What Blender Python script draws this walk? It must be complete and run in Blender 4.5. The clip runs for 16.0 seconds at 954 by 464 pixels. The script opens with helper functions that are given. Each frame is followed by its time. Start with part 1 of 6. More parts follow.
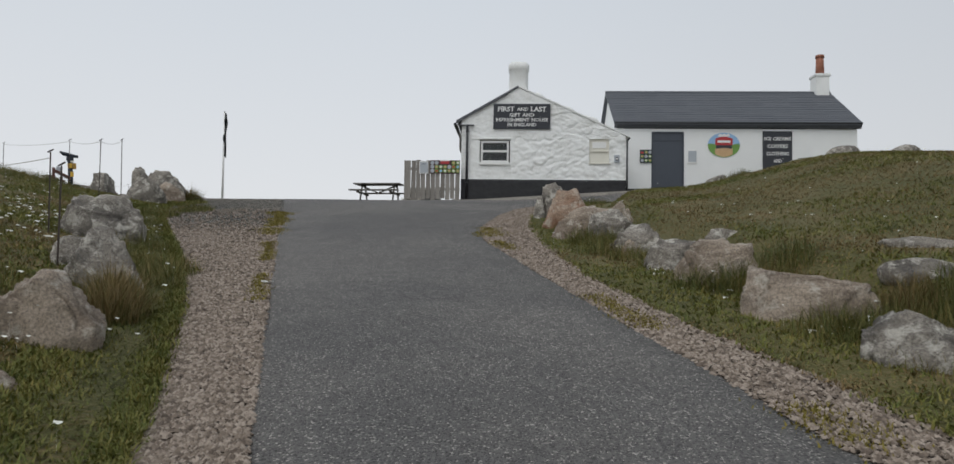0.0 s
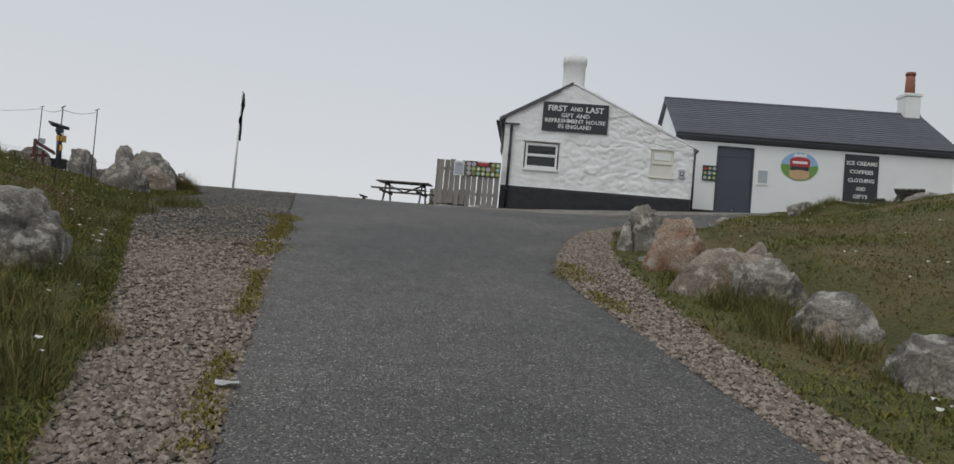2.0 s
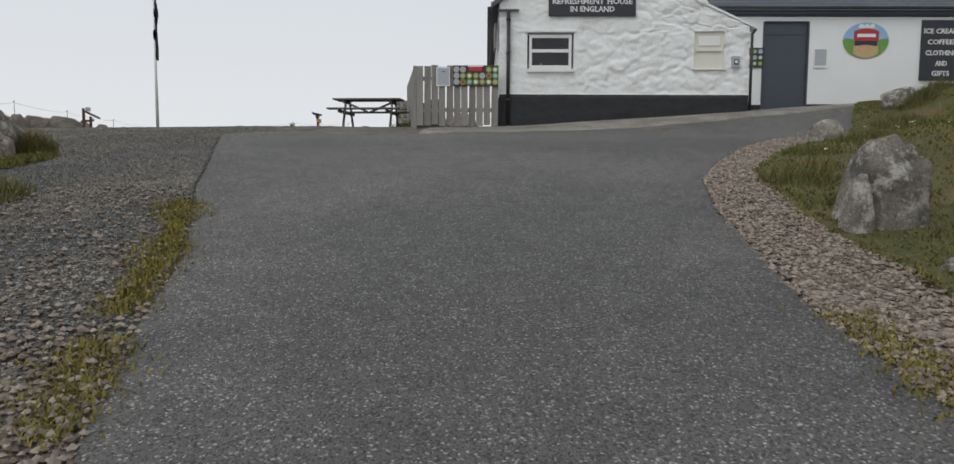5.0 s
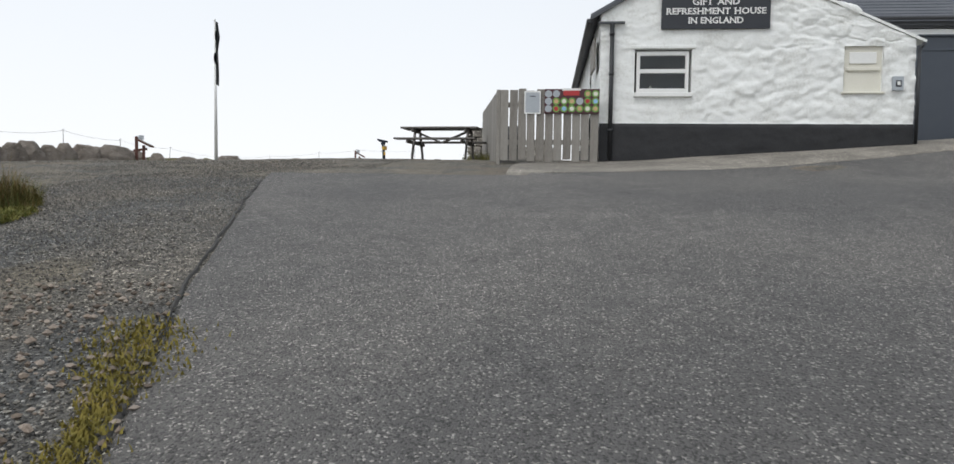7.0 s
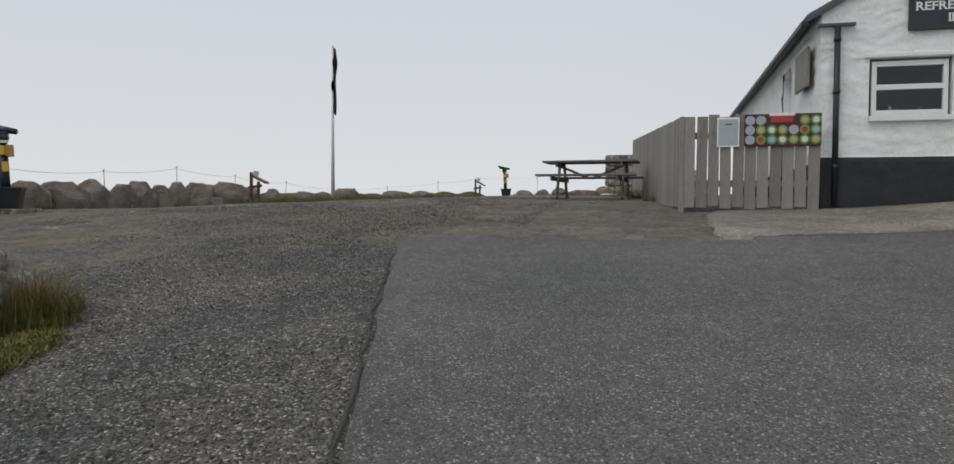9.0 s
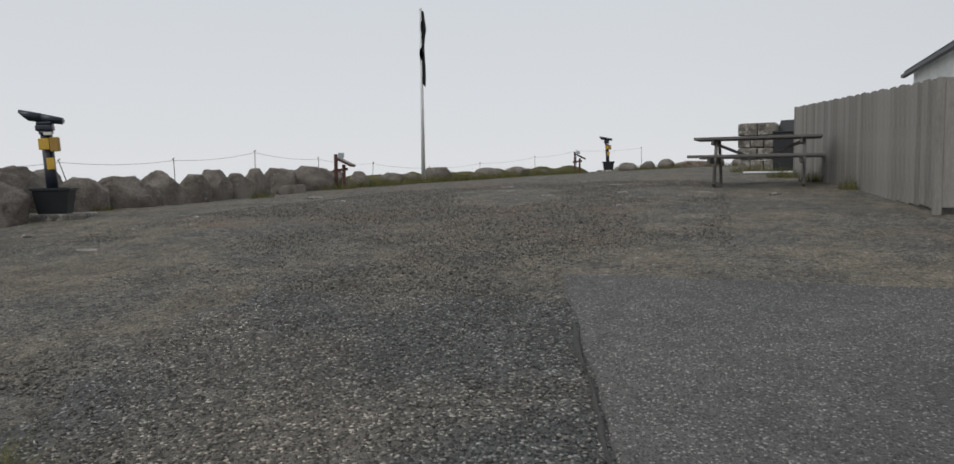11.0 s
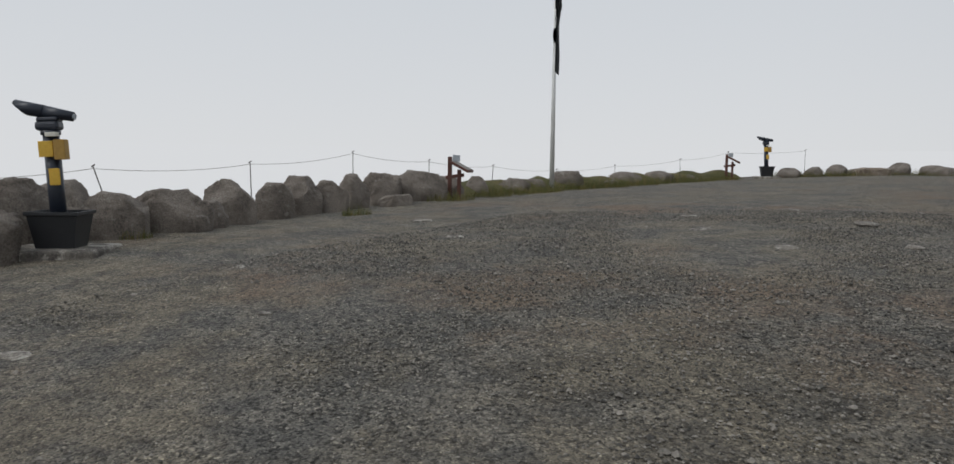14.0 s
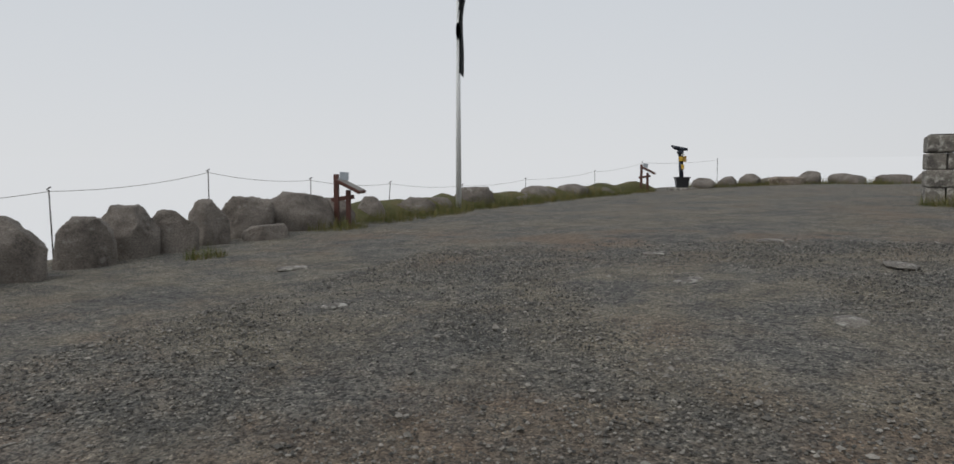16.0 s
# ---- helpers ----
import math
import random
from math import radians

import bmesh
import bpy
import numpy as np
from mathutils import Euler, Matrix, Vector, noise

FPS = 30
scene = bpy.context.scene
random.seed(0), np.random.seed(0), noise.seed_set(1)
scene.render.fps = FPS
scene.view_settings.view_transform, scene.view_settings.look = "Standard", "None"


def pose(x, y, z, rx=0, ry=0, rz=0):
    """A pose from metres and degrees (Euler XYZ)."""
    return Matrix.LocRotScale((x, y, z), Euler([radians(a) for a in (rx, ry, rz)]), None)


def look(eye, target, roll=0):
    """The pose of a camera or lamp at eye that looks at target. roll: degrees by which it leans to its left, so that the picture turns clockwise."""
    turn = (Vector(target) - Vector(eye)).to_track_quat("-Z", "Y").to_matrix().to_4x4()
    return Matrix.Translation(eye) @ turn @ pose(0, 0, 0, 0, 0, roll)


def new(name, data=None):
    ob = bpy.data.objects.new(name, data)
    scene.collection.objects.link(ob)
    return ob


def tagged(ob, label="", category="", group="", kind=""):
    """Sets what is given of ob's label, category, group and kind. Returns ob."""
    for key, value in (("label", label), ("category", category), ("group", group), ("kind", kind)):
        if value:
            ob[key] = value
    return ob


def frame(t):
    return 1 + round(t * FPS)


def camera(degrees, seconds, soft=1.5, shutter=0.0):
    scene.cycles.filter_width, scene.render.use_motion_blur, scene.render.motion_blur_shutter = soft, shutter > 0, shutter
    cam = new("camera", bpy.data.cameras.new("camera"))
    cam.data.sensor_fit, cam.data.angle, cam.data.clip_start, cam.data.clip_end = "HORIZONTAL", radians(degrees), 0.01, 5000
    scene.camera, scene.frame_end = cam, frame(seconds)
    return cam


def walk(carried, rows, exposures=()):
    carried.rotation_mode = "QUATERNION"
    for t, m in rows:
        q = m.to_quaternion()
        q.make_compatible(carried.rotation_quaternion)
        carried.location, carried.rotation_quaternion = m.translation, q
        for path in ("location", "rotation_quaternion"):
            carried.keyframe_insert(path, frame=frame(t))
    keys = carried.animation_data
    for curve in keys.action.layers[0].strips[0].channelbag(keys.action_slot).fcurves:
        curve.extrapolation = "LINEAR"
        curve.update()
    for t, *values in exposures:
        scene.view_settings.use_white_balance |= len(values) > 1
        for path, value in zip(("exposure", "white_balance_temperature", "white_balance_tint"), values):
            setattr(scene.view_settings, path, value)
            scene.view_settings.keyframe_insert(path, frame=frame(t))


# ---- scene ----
cam = camera(66.7, 16.0, 1.5, 0.08)
PATH = [
    (0, (-0.28, -1.018, 0.32), (-0.38, 0.977, 0.406), 0.8),
    (0.5, (-0.509, -0.269, 0.428), (-0.614, 1.727, 0.517), 1.6),
    (1, (-0.719, 0.421, 0.503), (-0.862, 2.414, 0.571), 3.0),
    (1.5, (-0.872, 1.191, 0.653), (-0.969, 3.188, 0.659), 0.8),
    (2, (-1.096, 1.927, 0.775), (-1.237, 3.92, 0.86), 5.0),
    (2.5, (-1.288, 2.681, 0.901), (-1.351, 4.678, 0.981), -0.5),
    (3, (-1.496, 3.429, 1.04), (-1.594, 5.423, 1.167), -1.0),
    (3.5, (-1.676, 4.312, 1.132), (-1.648, 6.31, 1.206), -1.3),
    (4, (-1.917, 5.04, 1.265), (-1.933, 7.04, 1.288), -0.2),
    (4.2, (-1.982, 5.366, 1.322), (-2.003, 7.365, 1.262), -0.3),
    (6.3, (-2.658, 8.318, 1.728), (-2.686, 10.306, 1.509), 1.4),
    (6.5, (-2.676, 8.513, 1.755), (-2.737, 10.501, 1.543), 0.7),
    (7, (-2.893, 9.266, 1.862), (-3.087, 11.253, 1.743), 0.7),
    (7.5, (-3.178, 9.979, 1.98), (-3.408, 11.963, 1.878), -0.0),
    (8, (-3.506, 10.523, 2.123), (-3.871, 12.487, 2.03), 0.5),
    (8.5, (-3.837, 11.126, 2.241), (-4.264, 13.078, 2.151), 0.9),
    (9, (-4.089, 11.809, 2.367), (-4.577, 13.747, 2.298), 0.3),
    (9.5, (-4.444, 12.304, 2.478), (-5.065, 14.203, 2.404), 0.8),
    (9.7, (-4.557, 12.519, 2.493), (-5.209, 14.409, 2.425), 0.3),
    (11.8, (-6.141, 15.031, 2.865), (-6.87, 16.882, 2.658), -0.3),
    (12, (-6.261, 15.229, 2.859), (-7.023, 17.071, 2.704), 0.3),
    (12.5, (-6.638, 15.789, 2.922), (-7.577, 17.545, 2.741), -1.3),
    (13, (-6.971, 16.368, 2.999), (-7.918, 18.124, 2.851), -1.7),
    (13.5, (-7.311, 16.836, 3.025), (-8.292, 18.574, 2.889), -0.3),
    (14, (-7.511, 17.24, 3.14), (-8.473, 18.984, 2.956), 0.7),
    (14.5, (-7.92, 17.874, 3.161), (-8.925, 19.594, 2.984), -1.2),
    (15, (-8.227, 18.475, 3.196), (-9.078, 20.273, 2.987), -1.3),
    (15.5, (-8.481, 19.0, 3.253), (-9.339, 20.795, 3.051), -0.3),
    (16, (-8.734, 19.587, 3.282), (-9.445, 21.45, 3.126), -0.1),
]
walk(cam, [(t, look(eye, target, roll)) for t, eye, target, roll in PATH], [(0.0, 0.1), (0.5, -0.04), (2.0, -0.05), (3.5, -0.05), (4.2, -0.05), (6.3, 0.5), (7, .5), (7.5, .48), (8, .22), (8.5, -.02), (9.5, 0.04), (12.0, -0.02), (16.0, -0.04)])

# ---------------------------------------------------------------- light
world = bpy.data.worlds.new("overcast")
scene.world = world
world.use_nodes = True
wn, wl = world.node_tree.nodes, world.node_tree.links
wn.clear()
w_out = wn.new("ShaderNodeOutputWorld")
w_sky = wn.new("ShaderNodeTexSky")
w_sky.sky_type, w_sky.sun_disc = "NISHITA", False
w_sky.sun_elevation, w_sky.sun_rotation = radians(51), radians(-145)
w_bg_sky = wn.new("ShaderNodeBackground")
w_bg_sky.inputs["Strength"].default_value = 0.05
wl.new(w_sky.outputs[0], w_bg_sky.inputs["Color"])
w_geo = wn.new("ShaderNodeTexCoord")
w_sep = wn.new("ShaderNodeSeparateXYZ")
wl.new(w_geo.outputs["Generated"], w_sep.inputs[0])
w_ramp = wn.new("ShaderNodeValToRGB")
FOG = (0.70, 0.715, 0.735, 1)
w_ramp.color_ramp.elements[0].position, w_ramp.color_ramp.elements[0].color = 0.02, FOG
w_ramp.color_ramp.elements[1].position, w_ramp.color_ramp.elements[1].color = 0.40, (0.575, 0.62, 0.675, 1)
wl.new(w_sep.outputs["Z"], w_ramp.inputs[0])
w_side = wn.new("ShaderNodeMapRange")
w_side.interpolation_type = "SMOOTHSTEP"
for k, v in ((1, -0.2), (2, 0.9), (3, 1.02), (4, 0.86)):
    w_side.inputs[k].default_value = v
wl.new(w_sep.outputs["X"], w_side.inputs[0])
w_bg_fog = wn.new("ShaderNodeBackground")
wl.new(w_ramp.outputs[0], w_bg_fog.inputs["Color"])
wl.new(w_side.outputs[0], w_bg_fog.inputs["Strength"])
w_mix = wn.new("ShaderNodeMixShader")
w_mix.inputs[0].default_value = 0.97
wl.new(w_bg_sky.outputs[0], w_mix.inputs[1])
wl.new(w_bg_fog.outputs[0], w_mix.inputs[2])
wl.new(w_mix.outputs[0], w_out.inputs["Surface"])

sun_data = bpy.data.lights.new("sun", "SUN")
sun_data.energy, sun_data.angle, sun_data.color = 0.95, radians(40), (1.0, 0.97, 0.93)
sun = new("sun", sun_data)
sun.matrix_world = look((-14, -6, 30), (0, 14, 0))


# ---------------------------------------------------------------- materials
def material(name, colours, rough=0.85, scale=8.0, fine=60.0, bump=0.3, depth=0.01, metal=0.0, spread=0.5, per_object=0.0, island=0.0, stretch=(1, 1, 1)):
    """Two or three colours mixed by noise at two scales, with a fine bump."""
    m = bpy.data.materials.new(name)
    m.use_nodes = True
    n, l = m.node_tree.nodes, m.node_tree.links
    p = n["Principled BSDF"]
    tc = n.new("ShaderNodeTexCoord")
    mp = n.new("ShaderNodeMapping")
    mp.inputs["Scale"].default_value = stretch
    l.new(tc.outputs["Object"], mp.inputs[0])
    a, b = n.new("ShaderNodeTexNoise"), n.new("ShaderNodeTexNoise")
    for t, s, d in ((a, scale, 5), (b, fine, 3)):
        t.inputs["Scale"].default_value, t.inputs["Detail"].default_value = s, d
        l.new(mp.outputs[0], t.inputs["Vector"])
    ramp = n.new("ShaderNodeValToRGB")
    k = len(colours)
    while len(ramp.color_ramp.elements) < k:
        ramp.color_ramp.elements.new(0.5)
    for i, c in enumerate(colours):
        e = ramp.color_ramp.elements[i]
        e.position = 0.5 + (i / (k - 1) - 0.5) * spread if k > 1 else 0.5
        e.color = (*c, 1)
    mix = n.new("ShaderNodeMath")
    mix.operation = "MULTIPLY_ADD"
    l.new(b.outputs["Fac"], mix.inputs[0])
    mix.inputs[1].default_value = 0.5
    half = n.new("ShaderNodeMath")
    half.operation = "MULTIPLY"
    half.inputs[1].default_value = 0.5
    l.new(a.outputs["Fac"], half.inputs[0])
    l.new(half.outputs[0], mix.inputs[2])
    fac = mix.outputs[0]
    if per_object or island:
        if per_object:
            rnd = n.new("ShaderNodeObjectInfo").outputs["Random"]
        else:
            rnd = n.new("ShaderNodeNewGeometry").outputs["Random Per Island"]
        ad = n.new("ShaderNodeMath")
        ad.operation = "MULTIPLY_ADD"
        l.new(rnd, ad.inputs[0])
        ad.inputs[1].default_value = per_object or island
        sh = n.new("ShaderNodeMath")
        sh.operation = "SUBTRACT"
        l.new(fac, sh.inputs[0])
        sh.inputs[1].default_value = 0.5 * (per_object or island)
        l.new(sh.outputs[0], ad.inputs[2])
        fac = ad.outputs[0]
    l.new(fac, ramp.inputs[0])
    l.new(ramp.outputs[0], p.inputs["Base Color"])
    p.inputs["Roughness"].default_value, p.inputs["Metallic"].default_value = rough, metal
    if bump:
        bp = n.new("ShaderNodeBump")
        bp.inputs["Strength"].default_value, bp.inputs["Distance"].default_value = bump, depth
        l.new(mix.outputs[0], bp.inputs["Height"])
        l.new(bp.outputs[0], p.inputs["Normal"])
    return m


def speckled(name, base, dark, light, scale, dark_share, light_share, patch, rough=0.9, bump=0.6, depth=0.008, patch_scale=0.5, clump=0.18):
    """Chippings: cells of a voronoi pattern, some dark, some pale, over patches of two base colours."""
    m = bpy.data.materials.new(name)
    m.use_nodes = True
    n, l = m.node_tree.nodes, m.node_tree.links
    p = n["Principled BSDF"]
    tc = n.new("ShaderNodeTexCoord")
    v = n.new("ShaderNodeTexVoronoi")
    v.inputs["Scale"].default_value = scale
    l.new(tc.outputs["Object"], v.inputs["Vector"])
    sep = n.new("ShaderNodeSeparateColor")
    l.new(v.outputs["Color"], sep.inputs[0])
    ramp = n.new("ShaderNodeValToRGB")
    els = ramp.color_ramp.elements
    els[0].position, els[0].color = dark_share * 0.6, (*dark, 1)
    els[1].position, els[1].color = 1.0, (*light, 1)
    e = els.new(dark_share)
    e.color = (0.5, 0.5, 0.5, 1)
    e = els.new(1 - light_share)
    e.color = (0.62, 0.62, 0.62, 1)
    l.new(sep.outputs[0], ramp.inputs[0])
    big = n.new("ShaderNodeTexNoise")
    big.inputs["Scale"].default_value, big.inputs["Detail"].default_value = patch_scale, 6
    l.new(tc.outputs["Object"], big.inputs["Vector"])
    pr = n.new("ShaderNodeValToRGB")
    pr.color_ramp.elements[0].position, pr.color_ramp.elements[0].color = 0.40, (*base, 1)
    pr.color_ramp.elements[1].position, pr.color_ramp.elements[1].color = 0.62, (*patch, 1)
    l.new(big.outputs["Fac"], pr.inputs[0])
    mid = n.new("ShaderNodeTexNoise")
    mid.inputs["Scale"].default_value, mid.inputs["Detail"].default_value, mid.inputs["Roughness"].default_value = 5.0, 8, 0.7
    l.new(tc.outputs["Object"], mid.inputs["Vector"])
    cl = n.new("ShaderNodeValToRGB")
    cl.color_ramp.elements[0].position, cl.color_ramp.elements[0].color = 0.36, (1 - clump, 1 - clump, 1 - clump, 1)
    cl.color_ramp.elements[1].position, cl.color_ramp.elements[1].color = 0.64, (1 + clump, 1 + clump, 1 + clump, 1)
    l.new(mid.outputs["Fac"], cl.inputs[0])
    pm = n.new("ShaderNodeMix")
    pm.data_type, pm.blend_type = "RGBA", "MULTIPLY"
    pm.inputs["Factor"].default_value = 1.0
    l.new(pr.outputs[0], pm.inputs["A"])
    l.new(cl.outputs[0], pm.inputs["B"])
    mul = n.new("ShaderNodeMix")
    mul.data_type, mul.blend_type = "RGBA", "MULTIPLY"
    mul.inputs["Factor"].default_value = 1.0
    l.new(pm.outputs["Result"], mul.inputs["A"])
    sc = n.new("ShaderNodeMix")
    sc.data_type, sc.blend_type = "RGBA", "ADD"
    sc.inputs["Factor"].default_value = 1.0
    l.new(ramp.outputs[0], sc.inputs["A"])
    l.new(ramp.outputs[0], sc.inputs["B"])
    l.new(sc.outputs["Result"], mul.inputs["B"])
    l.new(mul.outputs["Result"], p.inputs["Base Color"])
    p.inputs["Roughness"].default_value = rough
    f = n.new("ShaderNodeTexNoise")
    f.inputs["Scale"].default_value, f.inputs["Detail"].default_value = scale * 0.3, 5
    l.new(tc.outputs["Object"], f.inputs["Vector"])
    hs = n.new("ShaderNodeMath")
    hs.operation = "SUBTRACT"
    l.new(f.outputs["Fac"], hs.inputs[0])
    l.new(v.outputs["Distance"], hs.inputs[1])
    bp = n.new("ShaderNodeBump")
    bp.inputs["Strength"].default_value, bp.inputs["Distance"].default_value = bump, depth
    l.new(hs.outputs[0], bp.inputs["Height"])
    l.new(bp.outputs[0], p.inputs["Normal"])
    return m


def trodden(name):
    """Earth with chippings pressed in: drifts of dark grey grit, olive-buff sand and rust-brown soil, with cells of stone of two sizes."""
    m = bpy.data.materials.new(name)
    m.use_nodes = True
    n, l = m.node_tree.nodes, m.node_tree.links
    p = n["Principled BSDF"]
    p.inputs["Roughness"].default_value = 0.95
    tc = n.new("ShaderNodeTexCoord")

    def cloud(scale, detail, rough, off):
        mp = n.new("ShaderNodeMapping")
        mp.inputs["Location"].default_value = (off, off * 0.7, 0)
        l.new(tc.outputs["Object"], mp.inputs[0])
        t = n.new("ShaderNodeTexNoise")
        t.inputs["Scale"].default_value, t.inputs["Detail"].default_value, t.inputs["Roughness"].default_value = scale, detail, rough
        l.new(mp.outputs[0], t.inputs["Vector"])
        return t.outputs["Fac"]

    def step(src, a, b):
        r = n.new("ShaderNodeMapRange")
        r.interpolation_type = "SMOOTHSTEP"
        r.inputs[1].default_value, r.inputs[2].default_value = a, b
        l.new(src, r.inputs[0])
        return r.outputs[0]

    def blend(fac, a, b, kind="MIX"):
        x = n.new("ShaderNodeMix")
        x.data_type, x.blend_type = "RGBA", kind
        for src, key in ((fac, "Factor"), (a, "A"), (b, "B")):
            if isinstance(src, (tuple, float)):
                x.inputs[key].default_value = src if isinstance(src, float) else (*src, 1)
            else:
                l.new(src, x.inputs[key])
        return x.outputs["Result"]

    def grains(scale, dark_share, light_share, dark, light):
        v = n.new("ShaderNodeTexVoronoi")
        v.inputs["Scale"].default_value = scale
        l.new(tc.outputs["Object"], v.inputs["Vector"])
        sp = n.new("ShaderNodeSeparateColor")
        l.new(v.outputs["Color"], sp.inputs[0])
        r = n.new("ShaderNodeValToRGB")
        r.color_ramp.interpolation = "LINEAR"
        els = r.color_ramp.elements
        els[0].position, els[0].color = dark_share * 0.5, (dark, dark, dark, 1)
        els[1].position, els[1].color = 1.0, (light, light, light * 0.96, 1)
        for pos, val in ((dark_share, 0.95), (1 - light_share, 1.08)):
            els.new(pos).color = (val, val, val, 1)
        l.new(sp.outputs[0], r.inputs[0])
        return r.outputs[0], v.outputs["Distance"]

    drift = step(cloud(0.85, 10, 0.70, 3.0), 0.40, 0.60)
    sand = step(cloud(3.2, 10, 0.72, 11.0), 0.40, 0.60)
    rust = step(cloud(0.33, 9, 0.66, 27.0), 0.50, 0.68)
    fine, gap = grains(120, 0.34, 0.12, 0.30, 2.2)
    coarse, wide = grains(46, 0.26, 0.10, 0.38, 1.9)
    soil = blend(sand, (0.136, 0.117, 0.089), (0.218, 0.189, 0.142))
    soil = blend(rust, soil, (0.185, 0.132, 0.092))
    soil = blend(0.6, blend(0.8, soil, fine, "MULTIPLY"), coarse, "MULTIPLY")
    chips = blend(sand, (0.108, 0.102, 0.090), (0.168, 0.154, 0.131))
    chips = blend(1.0, blend(0.9, chips, fine, "MULTIPLY"), coarse, "MULTIPLY")
    col = blend(drift, soil, chips)
    clods = step(cloud(12.0, 9, 0.78, 5.0), 0.34, 0.45)
    col = blend(clods, blend(1.0, col, (0.42, 0.42, 0.43), "MULTIPLY"), col)
    l.new(col, p.inputs["Base Color"])
    hs = n.new("ShaderNodeMath")
    hs.operation = "SUBTRACT"
    l.new(cloud(30, 7, 0.7, 1.0), hs.inputs[0])
    l.new(wide, hs.inputs[1])
    bp = n.new("ShaderNodeBump")
    bp.inputs["Strength"].default_value, bp.inputs["Distance"].default_value = 0.9, 0.018
    l.new(hs.outputs[0], bp.inputs["Height"])
    l.new(bp.outputs[0], p.inputs["Normal"])
    return m


def lichened(name, dark, mid, pale, share):
    """Coarse granite: grain, dark weather stains and pale crusts of lichen with soft ragged rims."""
    m = bpy.data.materials.new(name)
    m.use_nodes = True
    n, l = m.node_tree.nodes, m.node_tree.links
    p = n["Principled BSDF"]
    p.inputs["Roughness"].default_value = 0.92
    tc = n.new("ShaderNodeTexCoord")
    info = n.new("ShaderNodeObjectInfo")
    mp = n.new("ShaderNodeVectorMath")
    mp.operation = "ADD"
    l.new(tc.outputs["Object"], mp.inputs[0])
    sh = n.new("ShaderNodeVectorMath")
    sh.operation = "SCALE"
    sh.inputs[0].default_value = (17, 31, 23)
    l.new(info.outputs["Random"], sh.inputs["Scale"])
    l.new(sh.outputs[0], mp.inputs[1])

    def cloud(scale, detail, rough=0.6):
        t = n.new("ShaderNodeTexNoise")
        t.inputs["Scale"].default_value, t.inputs["Detail"].default_value, t.inputs["Roughness"].default_value = scale, detail, rough
        l.new(mp.outputs[0], t.inputs["Vector"])
        return t.outputs["Fac"]

    def stops(src, pairs):
        r = n.new("ShaderNodeValToRGB")
        for i, (pos, c) in enumerate(pairs):
            e = r.color_ramp.elements[i] if i < 2 else r.color_ramp.elements.new(pos)
            e.position, e.color = pos, (*c, 1)
        l.new(src, r.inputs[0])
        return r.outputs[0]

    def blend(fac, a, b):
        x = n.new("ShaderNodeMix")
        x.data_type = "RGBA"
        l.new(fac, x.inputs["Factor"]), l.new(a, x.inputs["A"]), l.new(b, x.inputs["B"])
        return x.outputs["Result"]

    grain = stops(cloud(60, 6, 0.75), [(0.36, tuple(c * 0.5 for c in mid)), (0.64, tuple(c * 1.5 for c in mid))])
    stain = stops(cloud(2.6, 6), [(0.40, (0, 0, 0)), (0.58, (1, 1, 1))])
    dark_rgb = stops(cloud(48, 6, 0.75), [(0.35, tuple(c * 0.45 for c in dark)), (0.65, tuple(c * 1.6 for c in dark))])
    crust = stops(cloud(7.5, 7, 0.7), [(1 - share - 0.17, (0, 0, 0)), (1 - share - 0.06, (1, 1, 1))])
    pale_rgb = stops(cloud(70, 5, 0.75), [(0.3, tuple(c * 0.6 for c in pale)), (0.68, tuple(c * 1.1 for c in pale))])
    col = blend(crust, blend(stain, dark_rgb, grain), pale_rgb)
    l.new(col, p.inputs["Base Color"])
    bp = n.new("ShaderNodeBump")
    bp.inputs["Strength"].default_value, bp.inputs["Distance"].default_value = 0.9, 0.02
    l.new(cloud(34, 9, 0.8), bp.inputs["Height"])
    l.new(bp.outputs[0], p.inputs["Normal"])
    return m


ASPHALT = speckled("asphalt", (0.085, 0.081, 0.077), (0.24, 0.24, 0.24), (2.0, 1.96, 1.9), 120, 0.30, 0.10, (0.116, 0.109, 0.101), 0.85, 0.8, 0.008, 0.45, 0.14)
EARTH = trodden("trodden_earth")
CHIPPINGS = speckled("worn_chippings", (0.092, 0.090, 0.085), (0.20, 0.20, 0.20), (2.2, 2.2, 2.1), 80, 0.34, 0.13, (0.155, 0.138, 0.115), 0.92, 1.0, 0.016, 0.7, 0.28)
GRAVEL_BED = speckled("gravel_bed", (0.13, 0.105, 0.085), (0.2, 0.2, 0.2), (1.0, 1.0, 1.0), 45, 0.4, 0.15, (0.20, 0.165, 0.135), 0.95)
CONCRETE = speckled("worn_concrete", (0.15, 0.136, 0.116), (0.35, 0.35, 0.35), (1.3, 1.3, 1.25), 60, 0.2, 0.1, (0.215, 0.195, 0.167), 0.95, 0.7, 0.006, 1.2)
TURF = material("turf", [(0.046, 0.050, 0.012), (0.088, 0.082, 0.023), (0.150, 0.108, 0.050)], 0.95, 1.6, 38, 1.0, 0.05, spread=0.32)
GRASS = material("grass_blades", [(0.056, 0.082, 0.010), (0.132, 0.138, 0.022), (0.24, 0.185, 0.050)], 0.75, 0.9, 6, 0, island=0.4, spread=0.65)
